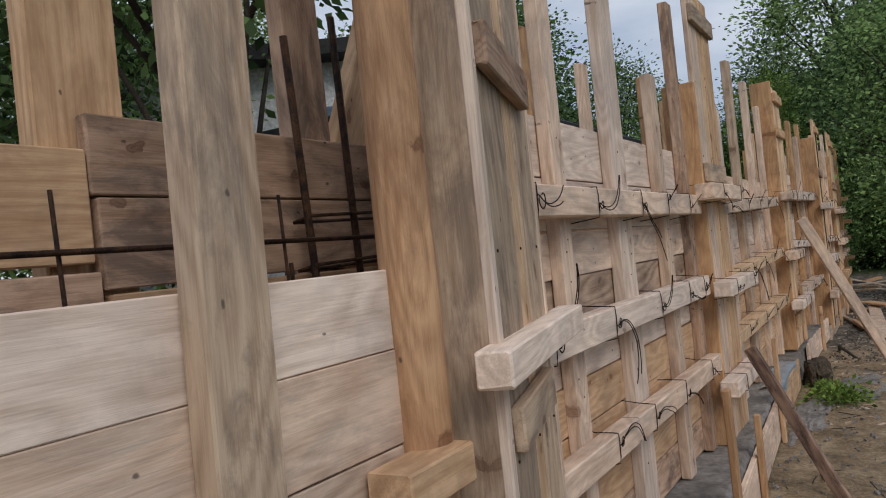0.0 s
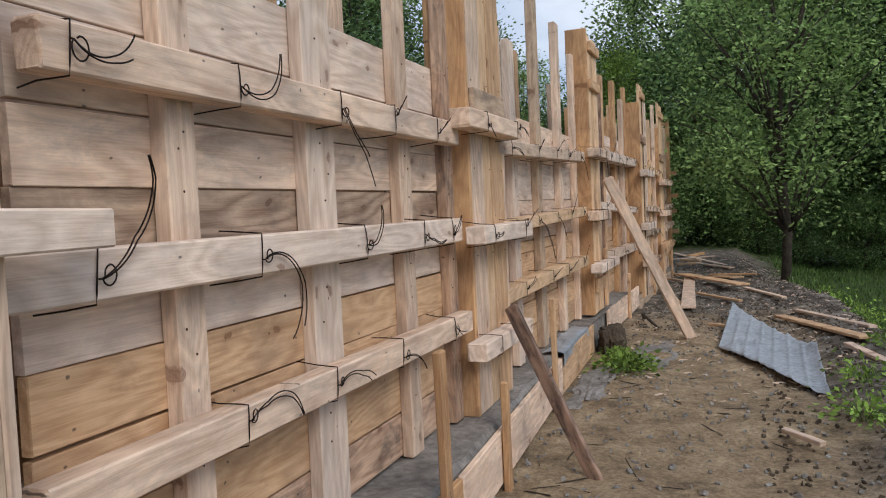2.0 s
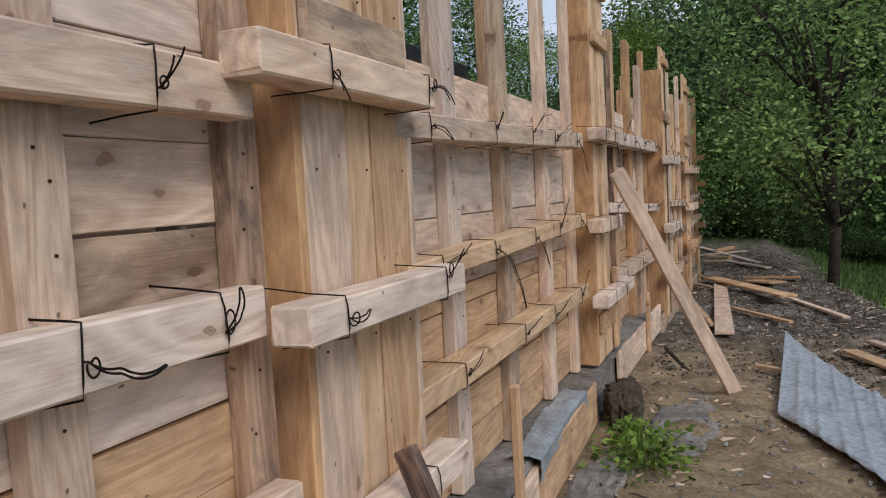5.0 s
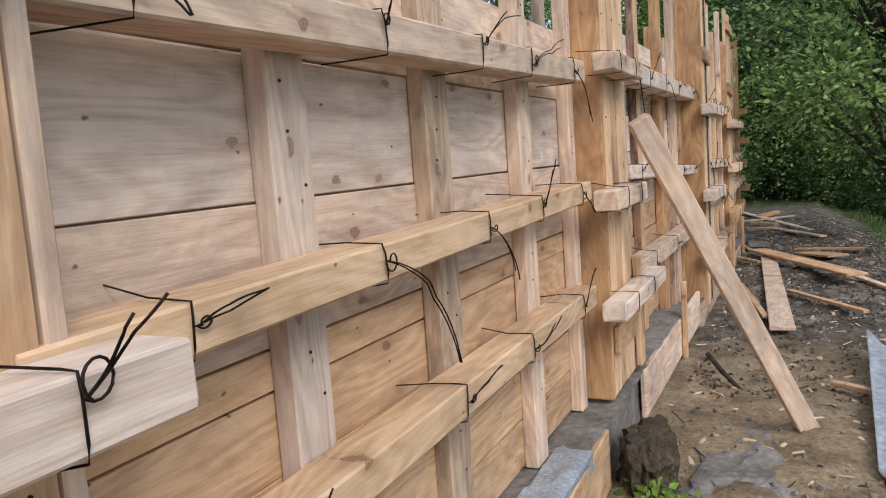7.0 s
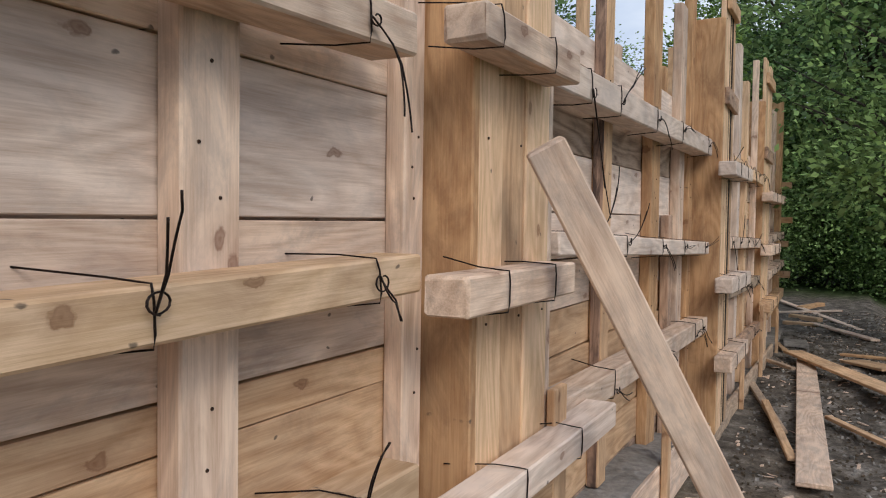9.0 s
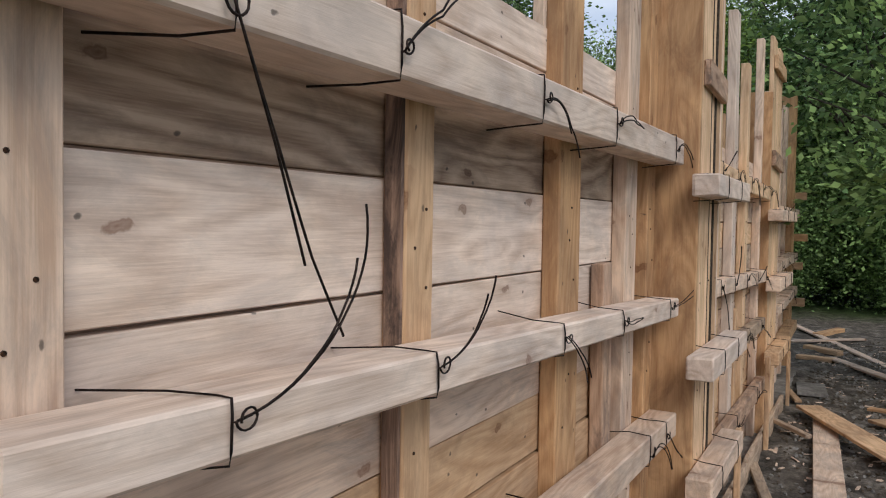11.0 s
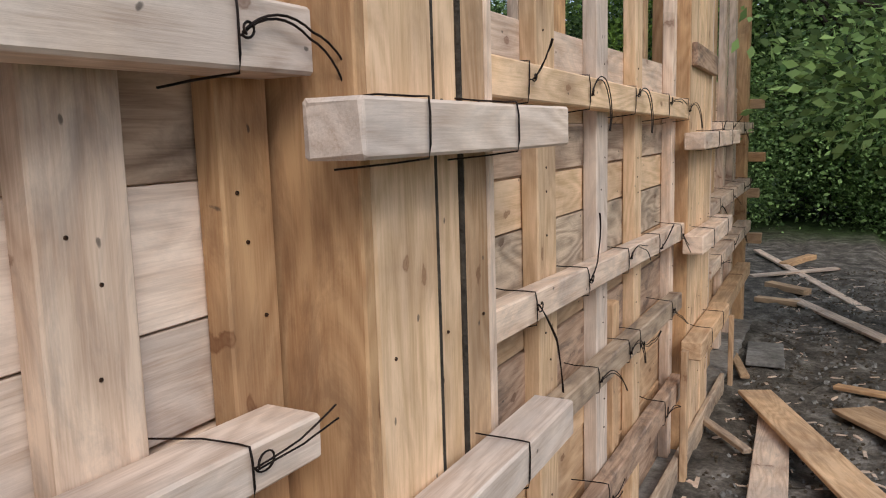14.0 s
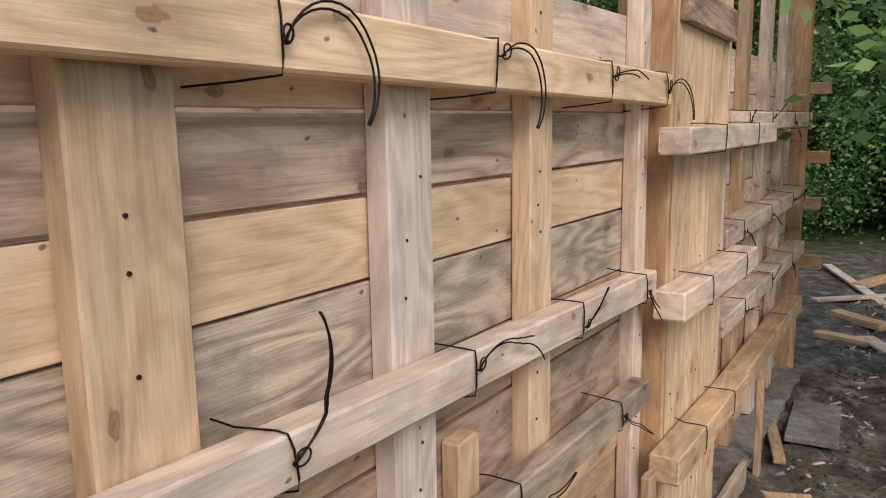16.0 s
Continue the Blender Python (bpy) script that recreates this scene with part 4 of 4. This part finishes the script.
def scatter():
    rs = random.Random(77)
    def boxes(name, n, mat, area, size, label, cat, flatness):
        verts, faces = [], []
        for _ in range(n):
            x, y = rs.uniform(*area[0]), rs.uniform(*area[1])
            L, W, H = [rs.uniform(*s) for s in size]
            m = pose(x, y, ground_z(x, y) + H * 0.35, rs.uniform(-12, 12) * flatness, rs.uniform(-12, 12) * flatness, rs.uniform(0, 360))
            o = len(verts)
            for sx, sy, sz in ((-1, -1, -1), (1, -0.7, -1), (0.8, 1, -1), (-1, 0.8, -1), (-0.8, -0.7, 1), (0.7, -0.8, 1), (0.9, 0.6, 1), (-0.7, 0.9, 1)):
                verts.append(m @ Vector((sx * L / 2, sy * W / 2, sz * H / 2)))
            faces += [tuple(o + i for i in f) for f in ((3, 2, 1, 0), (4, 5, 6, 7), (0, 1, 5, 4), (1, 2, 6, 5), (2, 3, 7, 6), (3, 0, 4, 7))]
        tagged(link(name, mesh_of(name, verts, faces, mat)), label, cat, kind="stuff")
    boxes("wood_chips", 800, PALE, ((-0.85, 1.4), (6, 20)), ((0.015, 0.11), (0.006, 0.028), (0.003, 0.01)), "pale wood chips and splinters strewn on the soil", "wood chips", 1)
    boxes("twigs", 260, BARK, ((-0.75, 2.0), (4, 20)), ((0.05, 0.3), (0.003, 0.008), (0.003, 0.007)), "dark twigs and roots strewn on the soil", "twigs", 1)
    boxes("gravel", 2600, STONE, ((-0.8, 1.7), (2, 19)), ((0.006, 0.035), (0.006, 0.03), (0.005, 0.022)), "small grey and brown stones in the soil", "gravel", 3)
    boxes("mud_crumbs", 2600, SOIL, ((-0.8, 0.6), (8.6, 20)), ((0.006, 0.03), (0.006, 0.025), (0.004, 0.015)), "fine dark crumbs of mud", "soil", 3)
    boxes("soil_clods", 3800, SOIL, ((0.35, 1.9), (4, 20)), ((0.006, 0.032), (0.006, 0.028), (0.005, 0.02)), "dark crumbled clods of soil", "soil", 3)
    p = []
    for _ in range(26000):
        x, y = (rs.uniform(1.0, 8), rs.uniform(9, 26)) if rs.random() < 0.8 else (rs.uniform(-6, 8), rs.uniform(21.5, 30))
        if x > 1.75 - 0.14 * min(max(y - 10.0, 0), 8) + rs.uniform(-0.3, 0.3):
            p.append((x, y, ground_z(x, y)))
    rs2 = np.random.RandomState(3)
    c = np.array(p)
    n = len(c)
    d = rs2.normal(size=(n, 3)) * 0.03
    hgt = rs2.uniform(0.05, 0.14, size=(n, 1))
    tip = c + d + np.concatenate([np.zeros((n, 2)), hgt], 1)
    side = rs2.normal(size=(n, 3)) * (0.008, 0.008, 0)
    v = np.stack([c - side, c + side, tip], 1).reshape(-1, 3)
    me = mesh_of("grass", v.tolist(), [(3 * i, 3 * i + 1, 3 * i + 2) for i in range(n)], GRASS)
    tagged(link("grass", me), "short green grass beyond the bank of soil", "grass", kind="stuff")


scatter()


# ---- trees ----
def tree_parts(seed, h, bare, rx, rz, n_clumps, per, leaf, trunk_r, spread=0.32):
    """Meshes of a trunk with limbs and of a ragged crown. bare: height without leaves."""
    rs = np.random.RandomState(seed)
    rd = random.Random(seed)
    tr = [(Vector((rd.uniform(-0.1, 0.1) * k, rd.uniform(-0.1, 0.1) * k, h * 0.92 * k / 6))) for k in range(7)]
    tr[0].z = -0.4
    pieces = [(tr, [trunk_r * (1 - 0.13 * k) for k in range(7)], 9)]
    cl = []
    for k in range(n_clumps):
        f = (k + 0.5) / n_clumps
        z = bare + (h - bare) * f ** 0.85
        w = rx * (math.sin(math.pi * min(0.1 + 0.86 * f, 1)) ** 0.7) * rd.uniform(0.35, 1.08)
        a = rd.uniform(0, 2 * math.pi)
        c = Vector((w * math.cos(a), w * math.sin(a), z + rd.uniform(-0.3, 0.3)))
        cl.append(c)
        if k % 3 == 0:
            s = tr[min(5, max(1, int(6 * (z - 0.25 * (h - bare)) / h)))]
            mid = (s + c) / 2 + Vector((0, 0, 0.12 * w))
            pieces.append(([s, mid, c], [trunk_r * 0.38, trunk_r * 0.22, trunk_r * 0.06], 5))
    verts, faces = [], []
    for pts, rr, sides in pieces:
        me = tube_mesh("t", pts, rr, sides, None)
        o = len(verts)
        verts += [v.co.copy() for v in me.vertices]
        faces += [tuple(o + i for i in f.vertices) for f in me.polygons]
        bpy.data.meshes.remove(me)
    pts = np.concatenate([rs.normal(size=(per, 3)) * (spread, spread, spread * rz) * rd.uniform(0.7, 1.3) + np.array(c) for c in cl])
    pts = pts[pts[:, 2] > 0.05]
    return mesh_of("trunk", verts, faces, BARK, True), leaf_cloud("crown", pts, seed, leaf, None), h


KINDS = {
    "young": tree_parts(1, 6.2, 1.5, 2.3, 0.7, 160, 95, 0.05, 0.1, 0.26),
    "tall": tree_parts(2, 10.5, 1.6, 3.0, 0.7, 150, 130, 0.072, 0.17, 0.5),
    "broad": tree_parts(3, 8.0, 1.0, 3.2, 0.7, 150, 130, 0.072, 0.16, 0.5),
    "slim": tree_parts(4, 9.0, 1.2, 2.0, 0.9, 110, 130, 0.066, 0.12, 0.42),
    "high": tree_parts(6, 9.0, 3.7, 2.3, 0.7, 120, 130, 0.07, 0.1, 0.45),
    "bush": tree_parts(5, 3.2, 0.15, 1.9, 0.6, 90, 200, 0.036, 0.05, 0.36),
}


def tree(kind, mat, x, y, s=1.0, turn=0.0, z=None, label="broad-leaved tree with dense green foliage"):
    trunk, crown, h = KINDS[kind]
    key = crown.name + mat.name
    me = bpy.data.meshes.get(key)
    if me is None:
        me = crown.copy()
        me.name = key
        me.materials.clear()
        me.materials.append(mat)
    hub = new("bush" if kind == "bush" else "tree")
    zz = ground_z(x, y) if z is None else z
    hub.matrix_basis = pose(x, y, zz, 0, 0, turn) @ Matrix.Scale(s, 4)
    link("trunk", trunk, hub)
    link("crown", me, hub)
    tagged(hub, label, "bush" if kind == "bush" else "tree", "woods")


tree("young", LEAF_BRIGHT, 1.0, 16.2, 0.95, 40, label="young fruit tree with small green leaves on the grass")
rt = random.Random(21)
WOODS = [("broad", 4.2, 27, 1.0), ("broad", 6.5, 25, 0.9), ("tall", 2.2, 27, 1.0), ("tall", -1.0, 29, 1.05), ("tall", -4.0, 31, 0.7), ("broad", 0.4, 25.5, 0.95), ("broad", -2.8, 26.5, 0.75), ("tall", 5.5, 26, 1.1), ("tall", 9.5, 25, 1.0), ("broad", 8, 27, 1.0), ("tall", 11, 29, 1.1), ("tall", 3.5, 33, 1.15), ("tall", -7.5, 30, 0.65), ("tall", 7, 33, 1.2), ("tall", -1.5, 36, 0.8), ("broad", -10.5, 27, 0.75), ("slim", -7.4, 24.0, 0.8), ("broad", -13, 23, 0.85), ("slim", -9.5, 20, 1.0), ("broad", -12.0, 17.5, 0.95), ("tall", -11.0, 22.5, 0.9), ("high", -4.4, 4.25, 1.0), ("slim", -15, 15.5, 1.0), ("broad", -8.5, 13.5, 0.6), ("broad", -14.5, 13.0, 0.95), ("slim", -9.2, 6.2, 0.95), ("tall", -13.5, 5.5, 0.85), ("broad", -9.0, 3.6, 0.9), ("slim", -7.5, 15.5, 0.5), ("tall", -18, 22, 0.9), ("tall", -17, 30, 0.9)]
for kind, x, y, s in WOODS:
    tree(kind, rt.choice((LEAF, LEAF_DARK, LEAF, LEAF_BRIGHT)), x, y, s, rt.uniform(0, 360))
tree("slim", LEAF_LIGHT, -3.2, 23.5, 0.62, 10, label="light yellow-green tree behind the forms")
for k in range(26):
    x = -9 + 0.75 * k + rt.uniform(-0.3, 0.3)
    tree("bush", rt.choice((LEAF_DARK, LEAF, LEAF_BRIGHT)), x, 24.0 + rt.uniform(-1.0, 3.5) + (1.5 if x > 2 else 0), rt.uniform(0.6, 1.35), rt.uniform(0, 360), label="dense dark green bush at the wood's edge")
for k in (0, 6, 7, 8, 9, 10, 11, 12, 13):
    tree("bush", rt.choice((LEAF_DARK, LEAF)), -5.2 - rt.uniform(0, 3.0), 2.5 + 1.45 * k, rt.uniform(0.9, 1.25), rt.uniform(0, 360), label="dense green bush behind the forms")


def fir(x, y, h):
    hub = tagged(new("fir_tree"), "slender light green conifer with a pointed top", "tree", "woods")
    hub.matrix_basis = pose(*g(x, y))
    link("trunk", tube_mesh("trunk", [(0, 0, -0.3), (0, 0, h * 0.5), (0, 0, h)], [0.14, 0.08, 0.01], 8, BARK), hub)
    rs = np.random.RandomState(8)
    p = []
    for k in range(30):
        z = h * (0.25 + 0.74 * k / 30)
        r = 1.5 * (1 - (z / h)) + 0.08
        for b in range(6):
            a = b * 1.047 + k * 0.5
            for q in range(26):
                f = rs.uniform(0.1, 1)
                p.append((r * f * math.cos(a) + rs.normal() * 0.05, r * f * math.sin(a) + rs.normal() * 0.05, z + 0.25 * r * f * f + rs.normal() * 0.04))
    link("crown", leaf_cloud("fir_crown", p, 8, 0.075, LEAF, 0.3), hub)


fir(-3.5, 33.0, 12.5)


# ---- house and shed behind the forms ----
def block(name, lo, hi, mat, parent, label=""):
    bm = bmesh.new()
    bmesh.ops.create_cube(bm, size=1)
    for v in bm.verts:
        v.co = Vector([(a + b) / 2 + c * (b - a) for a, b, c in zip(lo, hi, v.co)])
    bmesh.ops.bevel(bm, geom=bm.edges[:], offset=0.01, segments=1, affect="EDGES")
    me = bpy.data.meshes.new(name)
    bm.to_mesh(me)
    bm.free()
    me.materials.append(mat)
    return link(name, me, parent, None, label)


house = tagged(new("house"), "white plastered house with blue-grey windows behind the trees", "house")
house.matrix_basis = pose(-8.6, 9.5, 0, 0, 0, 35)
block("wall", (-4.0, 0, -0.5), (2.2, 4, 5.0), PLASTER, house)
block("roof", (-4.4, -0.5, 5.0), (2.6, 4.4, 5.25), ROOFING, house, "dark flat roof")
for x in (-2.6, -0.9, 0.8):
    win = block("window", (x - 0.5, -0.05, 3.0), (x + 0.5, 0.02, 4.3), PLASTER, house)
    for px in (-0.46, -0.14, 0.18):
        block("pane", (x + px, -0.075, 3.05), (x + px + 0.28, -0.052, 4.25), PANE_FILM, win)
shed = tagged(new("shed"), "low shed with a black roof just behind the forms", "shed")
block("roof", (-4.2, 4.2, 2.52), (-2.4, 9.5, 2.66), ROOFING, shed, "black roofing felt")
block("wall", (-4.1, 4.4, -0.2), (-2.6, 9.3, 2.51), BARK, shed)
